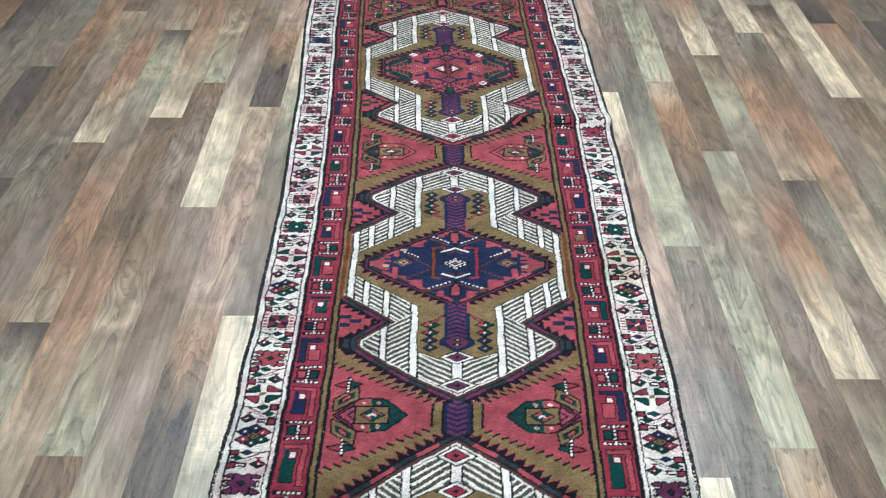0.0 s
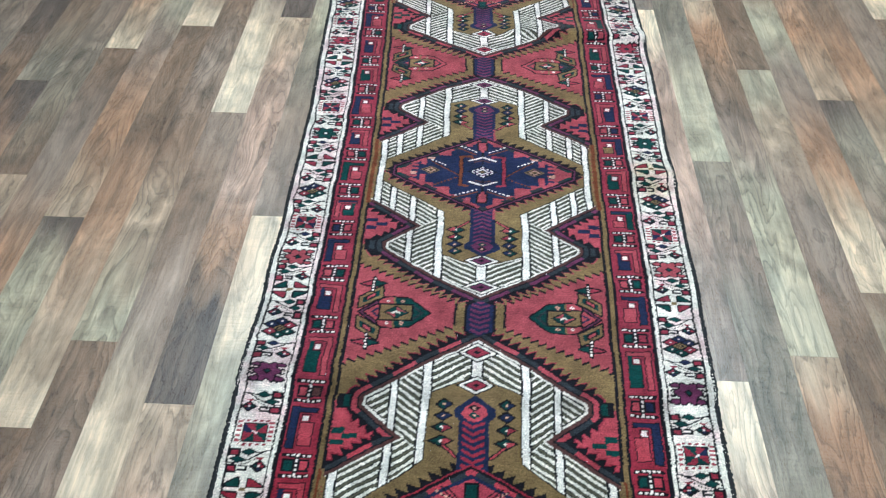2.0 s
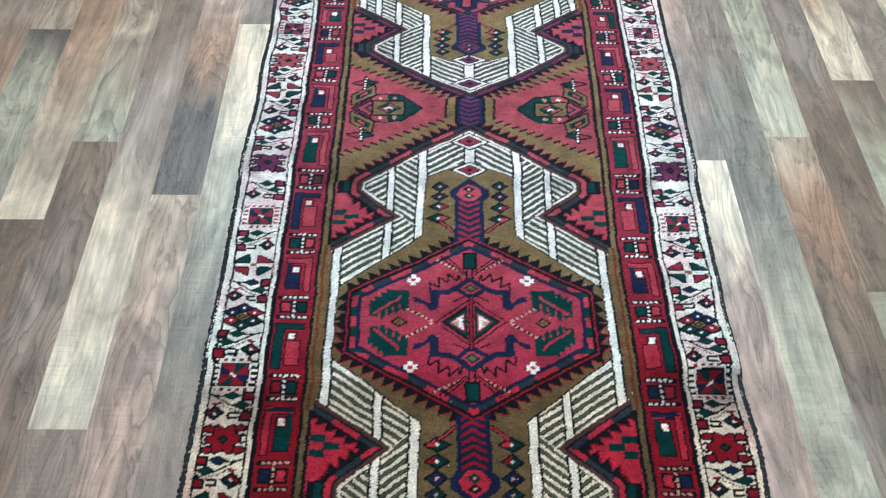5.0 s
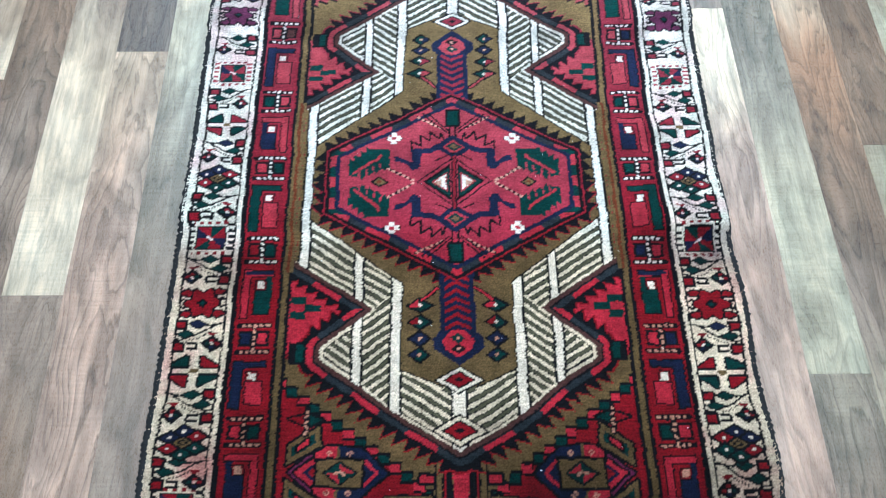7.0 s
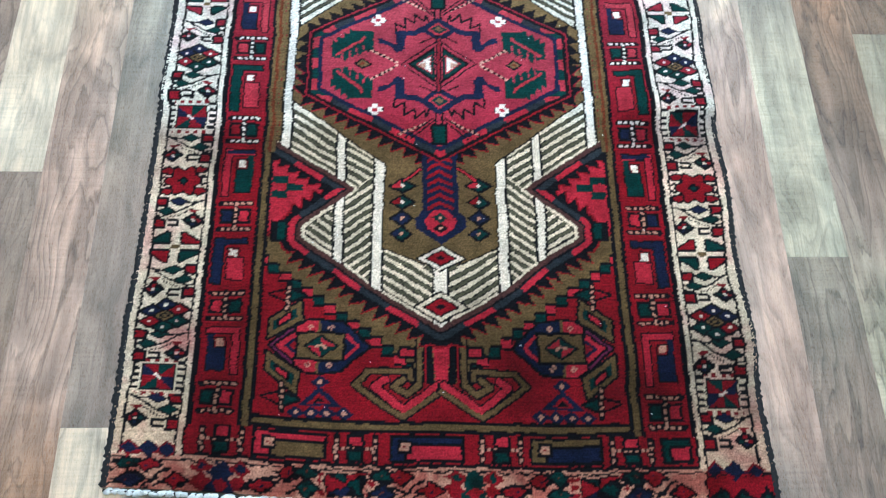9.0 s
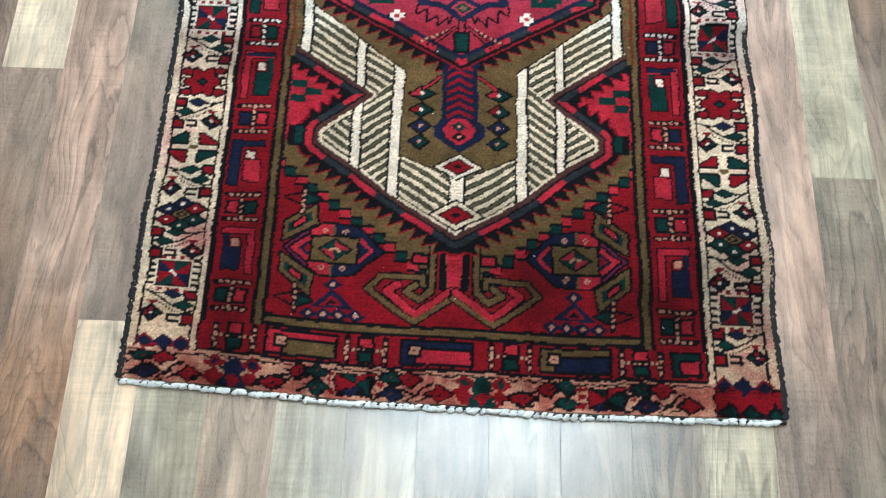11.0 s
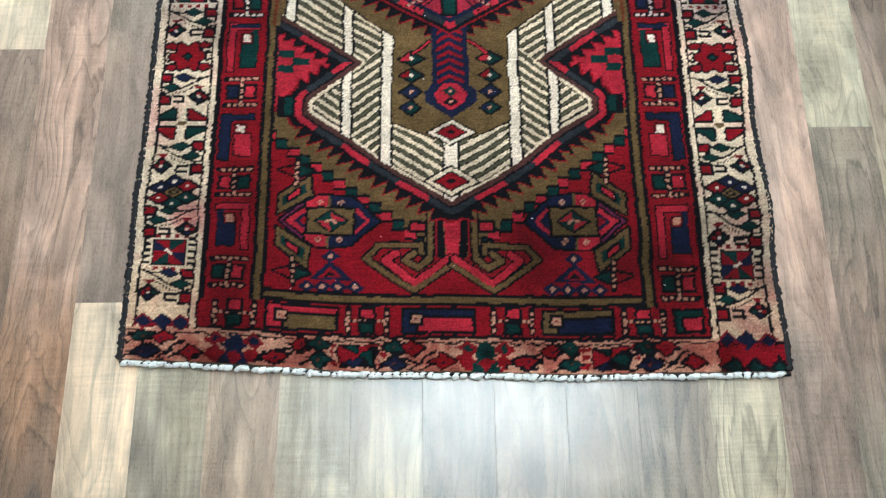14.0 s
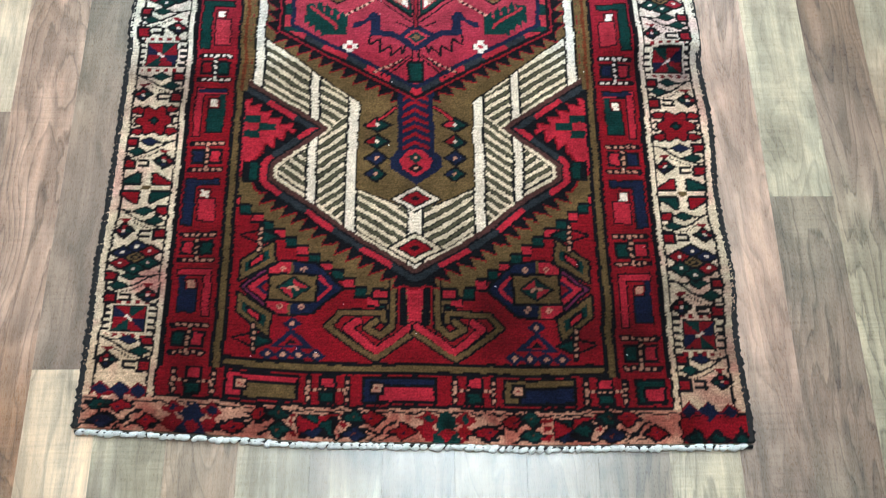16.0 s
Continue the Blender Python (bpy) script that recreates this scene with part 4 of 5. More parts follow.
# boxes of the guard band, from the near end on: hook colour, fill colour, fill towards the field (-1) or the edge (1)
BOXES = {-1: [(ROSE, NAVY, 1), (NAVY, ROSE, -1), (ROSE, GREEN, -1), (GREEN, ROSE, -1), (ROSE, NAVY, 1), (NAVY, ROSE, -1), (ROSE, GREEN, 1)],
         1: [(ROSE, NAVY, 1), (NAVY, ROSE, -1), (ROSE, GREEN, -1), (GREEN, ROSE, -1), (ROSE, NAVY, -1), (NAVY, ROSE, -1), (ROSE, GREEN, -1),
             (NAVY, ROSE, -1), (ROSE, NAVY, -1), (GREEN, ROSE, -1), (ROSE, GREEN, -1), (NAVY, KHAKI, -1)]}
# small squares beside each bar: towards the field, towards the edge
PAIRS = {-1: [(ROSE, GREEN), (GREEN, ROSE), (ROSE, NAVY), (GREEN, RED), (GREEN, ROSE), (ROSE, GREEN), (BROWN, ROSE)],
         1: [(GREEN, ROSE), (GREEN, ROSE), (ROSE, NAVY), (NAVY, ROSE), (GREEN, ROSE), (GREEN, ROSE), (ROSE, NAVY), (GREEN, RED), (ROSE, GREEN), (GREEN, ROSE)]}
for su in (-1, 1):
    for n, vh in enumerate(GUARD_H):
        shift = -0.006 if su > 0 else 0.0
        mo = Motif(su * 0.3585, vh + shift, 0.033, 0.035, su)
        for y in (-0.024, 0.024):
            mo.stroke([(-0.027, y), (0.027, y)], 0.010, BLACK)
            mo.stroke([(-0.026, y), (0.026, y)], 0.0048, SALMON if vh < 0.6 else WHITE, 0.0105, BLACK)
        cs = PAIRS[su][n % len(PAIRS[su])]
        mo.rect(-0.015, 0, 0.015, 0.020, cs[0], BLACK)
        mo.rect(0.015, 0, 0.015, 0.020, cs[1], BLACK)
        mo.rect(0, 0, 0.0085, 0.045, BLACK)
        mo.stroke([(0, -0.022), (0, 0.022)], 0.0048, SALMON if vh < 0.6 else WHITE, 0.0105, BLACK)
        if n + 1 < len(GUARD_H):
            top, bot = GUARD_H[n + 1] - 0.034 + shift, vh + 0.034 + shift
            h = top - bot
            mo = Motif(su * 0.3585, (top + bot) / 2, 0.033, h / 2, su)
            hook, fill, side = BOXES[su][n % len(BOXES[su])]
            wide = 0.016 if hook != ROSE else 0.011
            for edge_w, c in ((0.0050, BLACK), (0.0, hook)):
                mo.rect(-side * 0.0215, 0, wide + edge_w, h - 0.014 + edge_w, c)
                mo.rect(0, h / 2 - 0.0135, 0.050 + edge_w, 0.010 + edge_w, c)
            if n % 7 == 2:
                mo.rect(0, h / 2 - 0.0125, 0.050, 0.008, NAVY)
            mo.rect(side * 0.0085, -0.016, 0.032, h - 0.056, BLACK)
            mo.rect(side * 0.0085, -0.016, 0.027, h - 0.061, fill)
            if fill in (NAVY, GREEN):
                mo.rect(side * 0.0180, 0.004, 0.011, h - 0.046, fill)
            mo.rect(side * 0.004, h / 2 - 0.036, 0.021, 0.021, BLACK)
            mo.rect(side * 0.004, h / 2 - 0.036, 0.0165, 0.0165, RED)
            mo.rect(side * 0.004, h / 2 - 0.036, 0.0120, 0.0135, WHITE if vh > 0.25 else SALMON)

BORDER_V = [0.033, 0.155, 0.271, 0.400, 0.528, 0.660, 0.788, 0.924, 1.056, 1.208, 1.345, 1.465, 1.580, 1.706, 1.835, 1.965, 2.093, 2.226, 2.360, 2.490, 2.611, 2.738,
            2.866, 2.996, 3.104, 3.255, 3.377, 3.516, 3.640]
BORDER_KIND = "ESCTRSCTSRCTRSCTRSCTRSCTSRCTS"


def border_motif(mo, kind, n):
    c2 = (NAVY, GREEN)[n % 2]
    if kind == "S":
        mo.rect(0, 0, 0.056, 0.050, BLACK)
        for sx, sy, c in ((-1, 1, RED), (1, 1, NAVY), (-1, -1, NAVY if n % 2 else GREEN), (1, -1, RED)):
            mo.put((mo.x * sx > 0) & (mo.y * sy > 0) & (np.abs(mo.x) < 0.0255) & (np.abs(mo.y) < 0.022) & (np.abs(mo.x) * 0.9 > np.abs(mo.y)), c)
            mo.put((mo.x * sx > 0) & (mo.y * sy > 0) & (np.abs(mo.x) < 0.0255) & (np.abs(mo.y) < 0.022) & (np.abs(mo.x) * 0.9 <= np.abs(mo.y)), GREEN if c == RED else RED)
        mo.stroke([(-0.005, -0.003), (0.005, 0.003)], 0.0042, WHITE)
        for sgn in (-1, 1):
            mo.put((np.abs(mo.x - sgn * 0.036) < 0.0055) & (np.abs(mo.y) < 0.030) & ((mo.y / 0.012) % 1 < 0.5), FIELD if n > 6 else BLACK)
            mo.put((np.abs(mo.y - sgn * 0.031) < 0.0030) & (np.abs(mo.x) < 0.032) & ((mo.x / 0.015) % 1 < 0.5), RED)
    elif kind == "C":
        for x, y, c in ((-0.022, 0.011, RED), (0.022, 0.011, NAVY), (-0.022, -0.011, GREEN), (0.022, -0.011, RED), (0, 0.022, NAVY), (0, -0.022, GREEN)):
            mo.diamond(x, y, 0.023, 0.0155, BLACK, c, c)
            mo.rect(x, y, 0.0055, 0.005, WHITE)
        mo.diamond(0, 0, 0.016, 0.010, KHAKI, BLACK, KHAKI)
    elif kind == "T":
        for sx, sy, c in ((-1, 1, RED), (1, 1, c2), (-1, -1, c2), (1, -1, RED)):
            pts = [(sx * 0.011, sy * 0.008), (sx * 0.042, sy * 0.008), (sx * 0.041, sy * 0.011), (sx * 0.016, sy * 0.027), (sx * 0.011, sy * 0.027)]
            mo.put(reach(mo.x, mo.y, pts + pts[:1])[0] < 0.0036, BLACK)
            mo.poly(pts, c)
        mo.rect(0, 0, 0.015, 0.009, KHAKI)
    elif kind == "R":
        c = {9: MAUVE, 12: FIELD, 16: GREEN, 25: NAVY}.get(n, RED)
        for sx in (-1, 1):
            for y in (-1, 1):
                pts = [(sx * 0.016, y * 0.021), (sx * 0.024, y * 0.016), (sx * 0.036, y * 0.017), (sx * 0.040, y * 0.022), (sx * 0.028, y * 0.027)]
                mo.put(reach(mo.x, mo.y, pts + pts[:1])[0] < 0.0036, BLACK)
                mo.poly(pts, c if c != GREEN else RED)
                mo.stroke([(sx * 0.024, y * 0.003), (sx * 0.034, y * 0.009), (sx * 0.040, y * 0.005)], 0.0048, BLACK)
        ang = np.arctan2(mo.y, mo.x)
        q = np.hypot(mo.x / 0.031, mo.y / 0.029) - 0.16 * np.cos(6 * ang + 0.0)
        mo.put(q < 1.0, BLACK)
        mo.put(q < 0.86, c)
        mo.diamond(0, 0, 0.011, 0.010, BLACK, GREEN if c != GREEN else WHITE)
    else:
        mo.rect(0, -0.003, 0.084, 0.010, RED)
        for x in (-0.030, 0, 0.030):
            mo.diamond(x, 0.001, 0.0165, 0.014, RED)
            mo.diamond(x, 0.0, 0.0135 if x else 0.017, 0.011 if x else 0.015, NAVY)


def border_leaves(mo, flip, n):
    f = -1 if flip else 1
    mo.x = mo.x * f
    mo.stroke([(-0.042, 0.026), (-0.018, 0.021), (0.020, 0.022)], 0.0034, BLACK)
    mo.stroke([(-0.030, 0.022), (0.000, 0.004), (0.032, -0.008), (0.043, -0.006)], 0.0036, BLACK)
    mo.stroke([(-0.020, 0.008), (0.004, -0.006), (0.018, -0.010)], 0.0034, BLACK, 0.006, IVORY)
    mo.diamond(0.004, 0.022, 0.020, 0.0100, BLACK)
    mo.diamond(0.004, 0.022, 0.015, 0.0075, NAVY if n % 3 == 0 else GREEN)
    mo.rect(0.034, 0.021, 0.0145, 0.0105, RED, BLACK)
    mo.diamond(0.024, 0.003, 0.019, 0.0100, BLACK)
    mo.diamond(0.024, 0.003, 0.014, 0.0075, GREEN)
    mo.poly([(-0.036, 0.008), (-0.014, 0.008), (-0.025, 0.000)], RED)
    mo.diamond(-0.026, -0.013, 0.0215, 0.0160, BLACK)
    for x, y, c in ((-0.034, -0.013, RED), (-0.018, -0.013, GREEN), (-0.026, -0.007, RED), (-0.026, -0.019, NAVY)):
        mo.rect(x, y, 0.0070, 0.0050, c)
    mo.rect(-0.026, -0.013, 0.0055, 0.0045, WHITE)
    mo.stroke([(0.018, -0.014), (0.001, -0.014), (0.001, -0.024), (0.018, -0.024)], 0.0052, BLACK)
    mo.rect(0.034, -0.021, 0.0150, 0.0120, RED, BLACK)


for su in (-1, 1):
    for n, vb in enumerate(BORDER_V):
        off = -0.012 if su > 0 and vb < 1.4 else 0.0
        mo = Motif(su * 0.456, vb + off, 0.046, 0.034, su)
        size = 1.0 if vb < 0.9 else 0.92
        mo.x, mo.y = mo.x / size, mo.y / size
        border_motif(mo, BORDER_KIND[n], n)
        if n + 1 < len(BORDER_V):
            mo = Motif(su * 0.456, (vb + BORDER_V[n + 1]) / 2 + off, 0.046, 0.030, su)
            mo.x, mo.y = mo.x / size, mo.y / size
            border_leaves(mo, n % 2 == 0, n)
DYE[(A < 0.411) & (A > 0.4065) & pale] = IVORY

# where the woven chart lies on the floor: the runner widens and drifts a little towards its far end
LEN_V = [0.0, 1.0, 1.5, 2.0, 2.4, 2.8, 3.3, 3.65, 3.85]


def lie(u, v):
    centre = np.interp(v, LEN_V, [-0.002, 0.000, 0.011, 0.013, 0.009, 0.001, -0.024, -0.038, -0.044])
    half = np.interp(v, LEN_V, [0.516, 0.514, 0.523, 0.525, 0.531, 0.543, 0.553, 0.559, 0.560])
    x = 0.002 + centre + u * half / HALF
    skew = np.interp(u, [-0.52, -0.35, -0.17, 0.0, 0.17, 0.52], [0.026, 0.017, 0.003, 0.0, -0.006, -0.005])
    y = v + skew * np.clip((0.30 - v) / 0.2, 0, 1)
    edge = np.clip((np.abs(u) - 0.38) / 0.13, 0, 1)
    x = x + edge * np.sign(u) * 0.004 * smooth_noise(u * 0 + np.sign(u) * 3, v, 0.13, 21)
    return x, y


def lift(u, v):
    """Height of the pile over the floor: thickness, slow waves and a few soft creases at the edges."""
    z = 0.0085 + 0.0016 * smooth_noise(u, v, 0.22, 31) + 0.0009 * smooth_noise(u, v, 0.08, 32)
    edge = np.clip((np.abs(u) - 0.26) / 0.2, 0, 1)

    def crease(v0, near, far):
        t = v - v0
        return np.exp(-(t / np.where(t < 0, near, far)) ** 2)

    z = z + np.where(u > 0, 0.020, 0.014) * edge * crease(0.695 + 0.015 * np.sign(-u), 0.020, 0.13)
    z = z + 0.011 * edge * crease(0.21, 0.035, 0.07) * (u > 0)
    z = z + 0.026 * np.clip((u + 0.03) / 0.22, 0, 1) * crease(2.700 - 0.10 * u, 0.016, 0.08)
    z = z + 0.010 * edge * crease(1.93, 0.03, 0.07) * (u > 0)
    z = z + 0.013 * edge * crease(1.205, 0.030, 0.08)
    return np.maximum(z, 0.0055)


PX, PY = lie(GU, GV)
knots = np.random.RandomState(8).uniform(-1, 1, GU.shape)
PZ = lift(GU, GV) + 0.0005 * knots - 0.0006 * (DYE == BLACK)
tint = 1 + 0.24 * np.random.RandomState(9).uniform(-1, 1, (*GU.shape, 1))
nap = 1 + 0.13 * smooth_noise(GU, GV, 0.045, 41) + 0.10 * smooth_noise(GU * 3, GV, 0.05, 42) + 0.07 * smooth_noise(GU, GV * 4, 0.05, 43)
tint = tint * nap[..., None]
# red that has bled into the pale wool of the borders, then grime and painted fold shade along the crease
bled = np.clip(0.15 + 1.1 * smooth_noise(GU, GV, 0.055, 44) + 0.5 * smooth_noise(GU, GV, 0.018, 45), 0, 1) * (np.abs(GU) > 0.39)
bled = bled * ((DYE == IVORY) | (DYE == WHITE))
tint = tint * (1 - bled[..., None] * np.array([0.02, 0.22, 0.15]))
worn = np.clip((0.46 - GV) / 0.25, 0, 1) * bled * np.clip(0.6 + 0.9 * smooth_noise(GU, GV, 0.022, 53), 0, 1)
tint = tint * (1 - worn[..., None] * np.array([0.22, 0.45, 0.42]))
# first crease: grime and the shade of the fold, both put into the colour
soil_shade = np.clip(1 - np.abs(GV - 0.612 - 0.008 * np.sign(GU)) / 0.085, 0, 1) * np.clip((np.abs(GU) - 0.30) / 0.1, 0, 1)
soil_shade = soil_shade * np.clip(0.75 + 0.8 * smooth_noise(GU, GV, 0.03, 46), 0, 1) * np.where(GU > 0, 1.0, 0.7)
tint = tint * (1 - 0.72 * soil_shade[..., None] * np.array([0.9, 1.0, 0.88]))
# shade of the second crease darkened into the colour, and a yellowed patch in one border
soil_shade = np.clip(1 - np.abs(GV - 1.165) / 0.10, 0, 1) * np.clip(0.35 + 0.9 * smooth_noise(GU, GV, 0.05, 50) + 0.5 * smooth_noise(GU, GV, 0.02, 51), 0, 1) * np.clip(np.abs(GU) / 0.2, 0.25, 1)
tint = tint * (1 - 0.42 * soil_shade[..., None])
yellowed = np.clip(1 - np.hypot((GU - 0.455) / 0.10, (GV - 1.93) / 0.13), 0, 1) * np.clip(0.8 + 0.8 * smooth_noise(GU, GV, 0.03, 52), 0, 1.3)
tint = tint * (1 - yellowed[..., None] * np.array([0.22, 0.30, 0.50]))
# shading of leaning pile painted into the colour: near corner and near left guard border
nap_shade = np.clip((GU + 0.08) / 0.20, 0, 1) * np.clip(1.3 - np.abs(GV - 0.165) / 0.145, 0, 1) * np.clip(0.8 + 0.4 * smooth_noise(GU, GV, 0.07, 47), 0, 1)
nap_shade = np.maximum(nap_shade, 0.75 * np.exp(-((GU + 0.355) / 0.07) ** 2) * np.clip((0.40 - GV) / 0.15, 0, 1))
tint = tint * (1 - 0.62 * nap_shade[..., None])
# old dark rubbing and red bleeding along the end border
smudge = np.clip((0.030 - GV) / 0.012, 0, 1) * np.clip(0.32 + 1.3 * smooth_noise(GU, GV, 0.030, 48) + 0.8 * smooth_noise(GU, GV, 0.010, 49), 0, 1)
tint = tint * (1 - smudge[..., None] * np.array([0.35, 0.62, 0.60]))
# towards the very end the pale wool turns peach
peach = np.clip((0.16 - GV) / 0.08, 0, 1) * ((DYE == IVORY) | (DYE == WHITE))
tint = tint * (1 - peach[..., None] * np.array([0.10, 0.20, 0.26]))
lot_shade = np.clip((0.70 + 0.04 * smooth_noise(GU, GV, 0.1, 77) - GV) / 0.10, 0, 1)[..., None]
# the upper two thirds have faded towards pink; lifted darks paint a pale veil over them
FADE_VEIL = np.array([(1.04, 1.02, 1.08), (1.25, 4.8, 3.5), (1.06, 2.5, 1.62), (1.7, 1.7, 1.6), (1.7, 1.4, 1.5), (1.60, 1.66, 1.85), (2.0, 2.0, 2.0), (1.1, 1.2, 1.3),
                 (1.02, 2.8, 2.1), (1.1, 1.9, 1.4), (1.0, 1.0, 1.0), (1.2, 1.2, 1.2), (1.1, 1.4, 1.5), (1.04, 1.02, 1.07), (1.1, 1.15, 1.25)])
fade_veil = np.clip((GV - 0.66 + 0.05 * smooth_noise(GU, GV, 0.12, 78)) / 0.58, 0, 1)[..., None]
# colour of each knot: its dye with the painted shading and veil multiplied in
COL = np.concatenate([np.clip(DYES[DYE] * (1 + fade_veil * (FADE_VEIL[DYE] - 1)) * (1 + lot_shade * (LOT_SHADE[DYE] - 1)) * tint, 0, 1), np.ones((*GU.shape, 1))], axis=2)

rug = new("runner_rug")
tagged(rug, "long hand-knotted wool runner with red field, ivory medallions and dark edges", "rug")


def pile_part(name, mask, label):
    """The knots of one zone of the chart as one mesh."""
    i, j = np.where(mask)
    nv = GU.shape[1]
    quad = np.stack([i * nv + j, i * nv + j + 1, (i + 1) * nv + j + 1, (i + 1) * nv + j], axis=1)
    used, idx = np.unique(quad, return_inverse=True)
    co = np.stack([PX.ravel()[used], PY.ravel()[used], PZ.ravel()[used]], axis=1)
    me = bpy.data.meshes.new(name)
    me.vertices.add(len(used))
    me.vertices.foreach_set("co", co.astype(np.float32).ravel())
    me.loops.add(quad.size)
    me.loops.foreach_set("vertex_index", idx.astype(np.int32).ravel())
    me.polygons.add(len(quad))
    me.polygons.foreach_set("loop_start", np.arange(0, quad.size, 4, dtype=np.int32))
    me.update(calc_edges=True)
    me.polygons.foreach_set("use_smooth", np.ones(len(quad), bool))
    att = me.color_attributes.new("dye", "FLOAT_COLOR", "POINT")
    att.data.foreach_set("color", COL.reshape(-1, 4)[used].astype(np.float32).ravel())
    me.materials.append(WOOL)
    ob = new(name, me)
    ob.parent = rug
    return tagged(ob, label)


CELL = REGION[:-1, :-1]
pile_part("field", CELL == 0, "red field with stepped khaki bands and leaf motifs")
for k, text in enumerate(("ivory-framed medallion with red hexagon", "ivory-framed medallion with navy diamond", "ivory-framed medallion with rose-red hexagon")):
    pile_part("medallion", CELL == k + 1, text)
pile_part("guard_border", CELL == 4, "red guard border with navy, green and dotted cells")
pile_part("main_border", CELL == 5, "ivory border with rosettes, leaves and pinwheels")
pile_part("main_border", CELL == 6, "ivory border with rosettes, leaves and pinwheels")
pile_part("end_border", CELL == 7, "salmon end border with dark flowers")
pile_part("end_border", CELL == 8, "salmon end border with dark flowers")


def foundation():
    ROWS = 520
    us, vs = np.linspace(-HALF + 0.001, HALF - 0.001, 30), np.linspace(V_LO + 0.001, V_HI - 0.001, ROWS)
    gu, gv = np.meshgrid(us, vs)
    x, y = lie(gu, gv)
    z = np.maximum(lift(gu, gv) - 0.0055, 0.0012)
    bm = bmesh.new()
    top = [[bm.verts.new((x[r, c], y[r, c], z[r, c])) for c in range(30)] for r in range(ROWS)]
    low = [[bm.verts.new((x[r, c], y[r, c], max(z[r, c] - 0.002, 0.0004))) for c in range(30)] for r in range(ROWS)]
    for r in range(ROWS - 1):
        for c in range(29):
            bm.faces.new((top[r][c], top[r][c + 1], top[r + 1][c + 1], top[r + 1][c]))
            bm.faces.new((low[r][c], low[r + 1][c], low[r + 1][c + 1], low[r][c + 1]))
    ring = [(0, c) for c in range(30)] + [(r, 29) for r in range(1, ROWS)] + [(ROWS - 1, c) for c in range(28, -1, -1)] + [(r, 0) for r in range(ROWS - 2, 0, -1)]
    for (r0, c0), (r1, c1) in zip(ring, ring[1:] + ring[:1]):
        bm.faces.new((low[r0][c0], low[r1][c1], top[r1][c1], top[r0][c0]))
    part("foundation", bm, BACK, rug, "woven cotton backing")


foundation()


def selvedge(su):
    """Overcast wool edge: a lumpy tube along one long side."""
    bm = bmesh.new()
    n, ring = 900, []
    r = np.random.RandomState(40 + su)
    for k in range(n):
        v = V_LO + (V_HI - V_LO) * k / (n - 1)
        gu, gv = np.array([su * (HALF - 0.001)]), np.array([v])
        x, y = lie(gu, gv)
        z = lift(gu, gv)[0]
        lump = 0.75 + 0.35 * math.sin(k * 1.9) ** 2 + 0.18 * r.uniform(-1, 1)
        wob = 0.0012 * r.uniform(-1, 1)
        rx, rz = 0.0076 * lump, 0.5 * z * (0.95 + 0.1 * lump)
        ring.append([bm.verts.new((x[0] + wob + rx * math.cos(t), y[0], z * 0.52 + 0.0006 + rz * math.sin(t))) for t in (0, 1.05, 2.09, 3.14, 4.19, 5.24)])
    for p, q in zip(ring, ring[1:]):
        for c in range(6):
            bm.faces.new((p[c], p[(c + 1) % 6], q[(c + 1) % 6], q[c]))
    bm.faces.new(ring[0][::-1])
    bm.faces.new(ring[-1])
    for f in bm.faces:
        f.smooth = True
    part("selvedge", bm, EDGE, rug, "black overcast wool edge")


selvedge(-1)
selvedge(1)


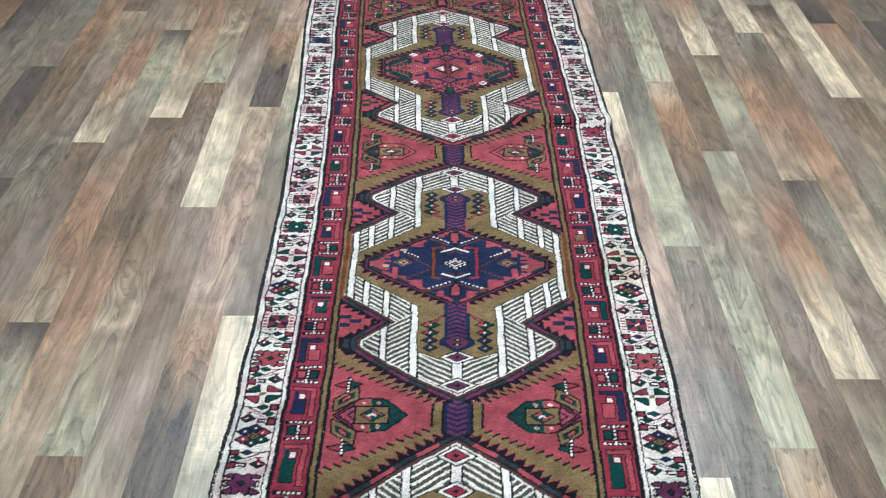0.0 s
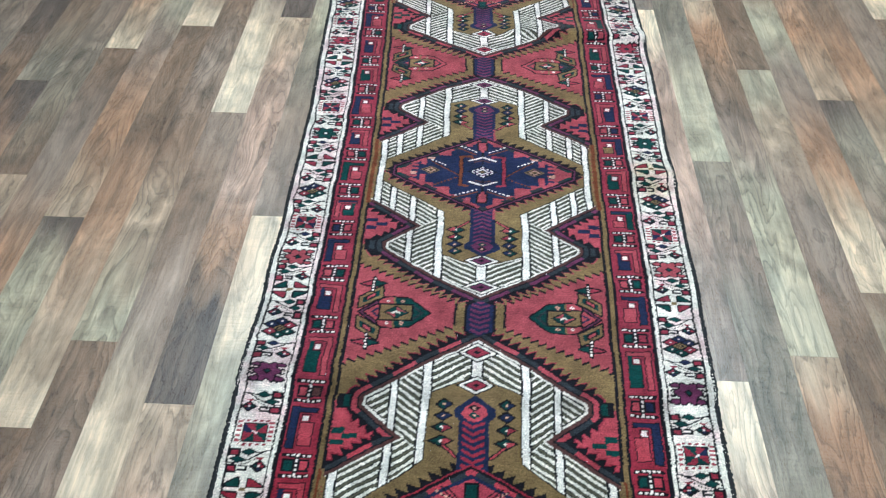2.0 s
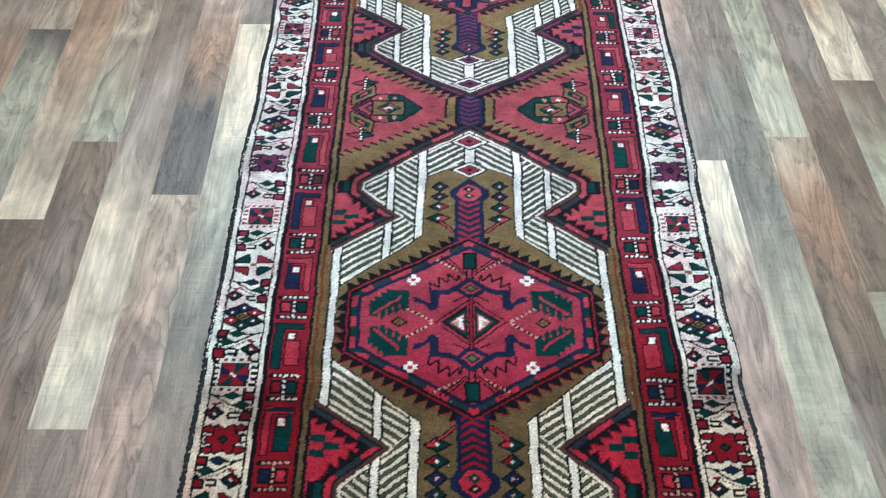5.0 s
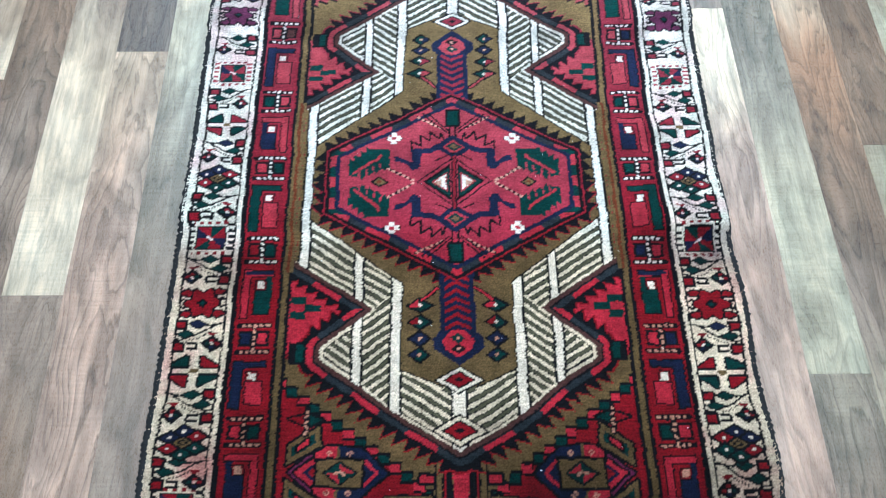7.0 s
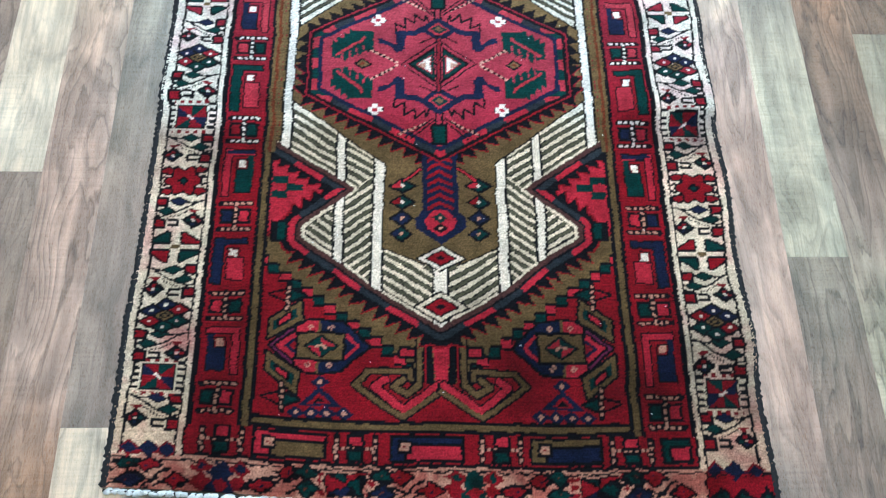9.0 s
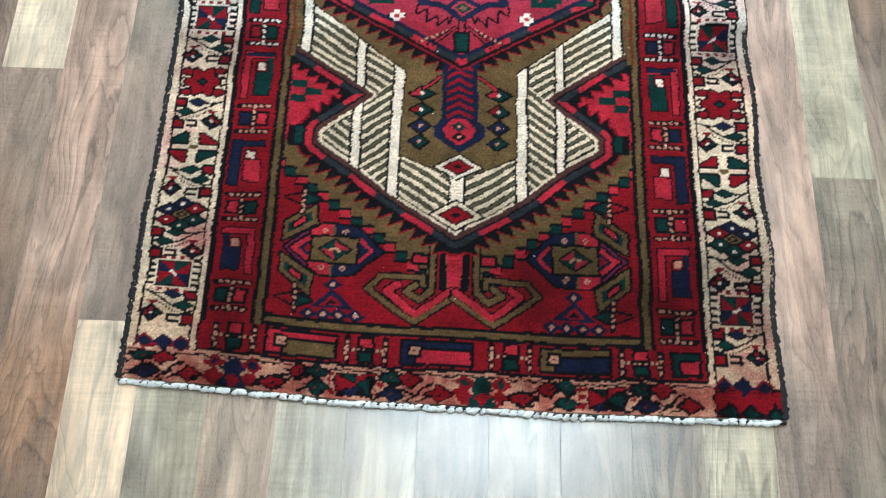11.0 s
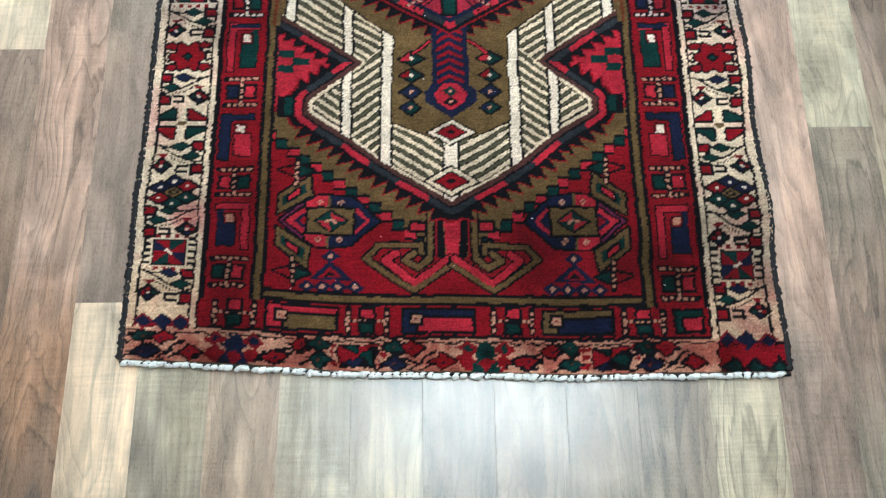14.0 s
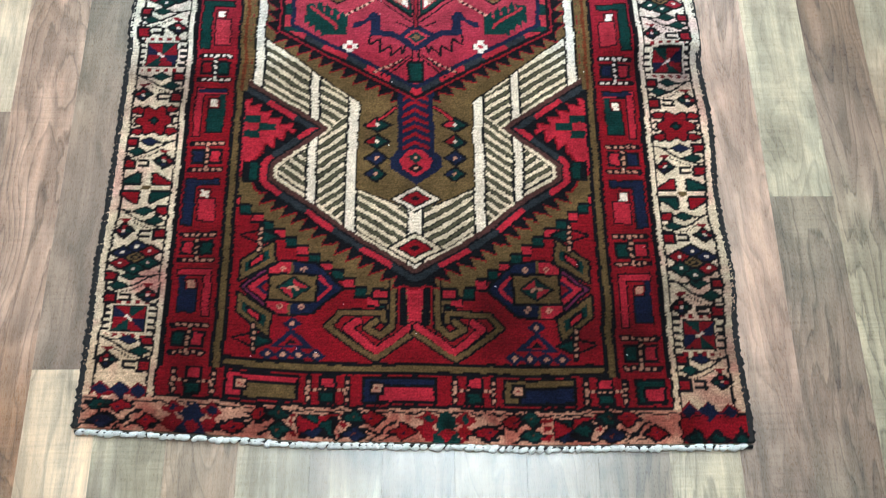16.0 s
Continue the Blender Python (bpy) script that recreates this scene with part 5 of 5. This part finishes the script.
def end_cord(v, sign):
    """Twisted white cord sewn along an end: dark core with one stitch after another."""
    us = np.linspace(-HALF, HALF, 120)
    x, y = lie(us, us * 0 + v)
    y = y + sign * 0.005
    bm = bmesh.new()
    ring = []
    for k in range(120):
        ring.append([bm.verts.new((x[k], y[k] + 0.003 * math.cos(t), 0.0052 + 0.0040 * math.sin(t))) for t in (0, 1.57, 3.14, 4.71)])
    for p, q in zip(ring, ring[1:]):
        for c in range(4):
            bm.faces.new((p[c], q[c], q[(c + 1) % 4], p[(c + 1) % 4]))
    core = part("end_cord", bm, EDGE, rug, "white twisted cotton cord finish")
    r = random.Random(7)
    lumps = []
    for k in range(6):
        bm = bmesh.new()
        bmesh.ops.create_uvsphere(bm, u_segments=8, v_segments=6, radius=1)
        for q in bm.verts:
            q.co *= r.uniform(0.72, 1.22)
            q.co.y += 0.3 * q.co.x
        for f in bm.faces:
            f.smooth = True
        me = bpy.data.meshes.new("stitch")
        bm.to_mesh(me)
        bm.free()
        me.materials.append(CORD)
        lumps.append(me)
    u = -HALF + 0.008
    while u < HALF - 0.004:
        w = r.uniform(0.0055, 0.0105)
        gx, gy = lie(np.array([u]), np.array([v]))
        ob = new("stitch", r.choice(lumps))
        ob.parent = core
        ob.matrix_basis = pose(gx[0], gy[0] + sign * 0.006 + r.uniform(-0.0012, 0.0012), 0.0062, 0, 0, r.uniform(-14, 6)) @ Matrix.Diagonal((w, r.uniform(0.0042, 0.0062), r.uniform(0.0040, 0.0056), 1))
        u += w * r.uniform(1.3, 1.75)
    return core


end_cord(V_LO, -1)
end_cord(V_HI, 1)


def lint():
    """Pale fluff and broken fibres that lie on the pile."""
    r = random.Random(23)
    bm = bmesh.new()
    for _ in range(46):
        u, v = r.uniform(-0.42, 0.42), r.uniform(0.02, 1.5) ** 1.15
        x, y = lie(np.array([u]), np.array([v]))
        z = lift(np.array([u]), np.array([v]))[0] + 0.0012
        turn, size, bend = r.uniform(0, math.tau), r.uniform(0.0009, 0.0024), r.uniform(-0.8, 0.8)
        rings = []
        for k in range(5):
            t = k / 2 - 1
            a = turn + bend * t
            cx, cy = x[0] + size * t * math.cos(a), y[0] + size * t * math.sin(a)
            w = 0.00042 * (1.15 - t * t)
            rings.append([bm.verts.new((cx - w * math.sin(a) * math.cos(q), cy + w * math.cos(a) * math.cos(q), z + w * math.sin(q))) for q in (0, 2.09, 4.19)])
        for p, q in zip(rings, rings[1:]):
            for c in range(3):
                bm.faces.new((p[c], p[(c + 1) % 3], q[(c + 1) % 3], q[c]))
        bm.faces.new(rings[0][::-1])
        bm.faces.new(rings[-1])
    ob = part("lint", bm, CORD, None, "tiny pale lint fibres scattered on the rug pile")
    tagged(ob, category="lint", kind="stuff")


lint()
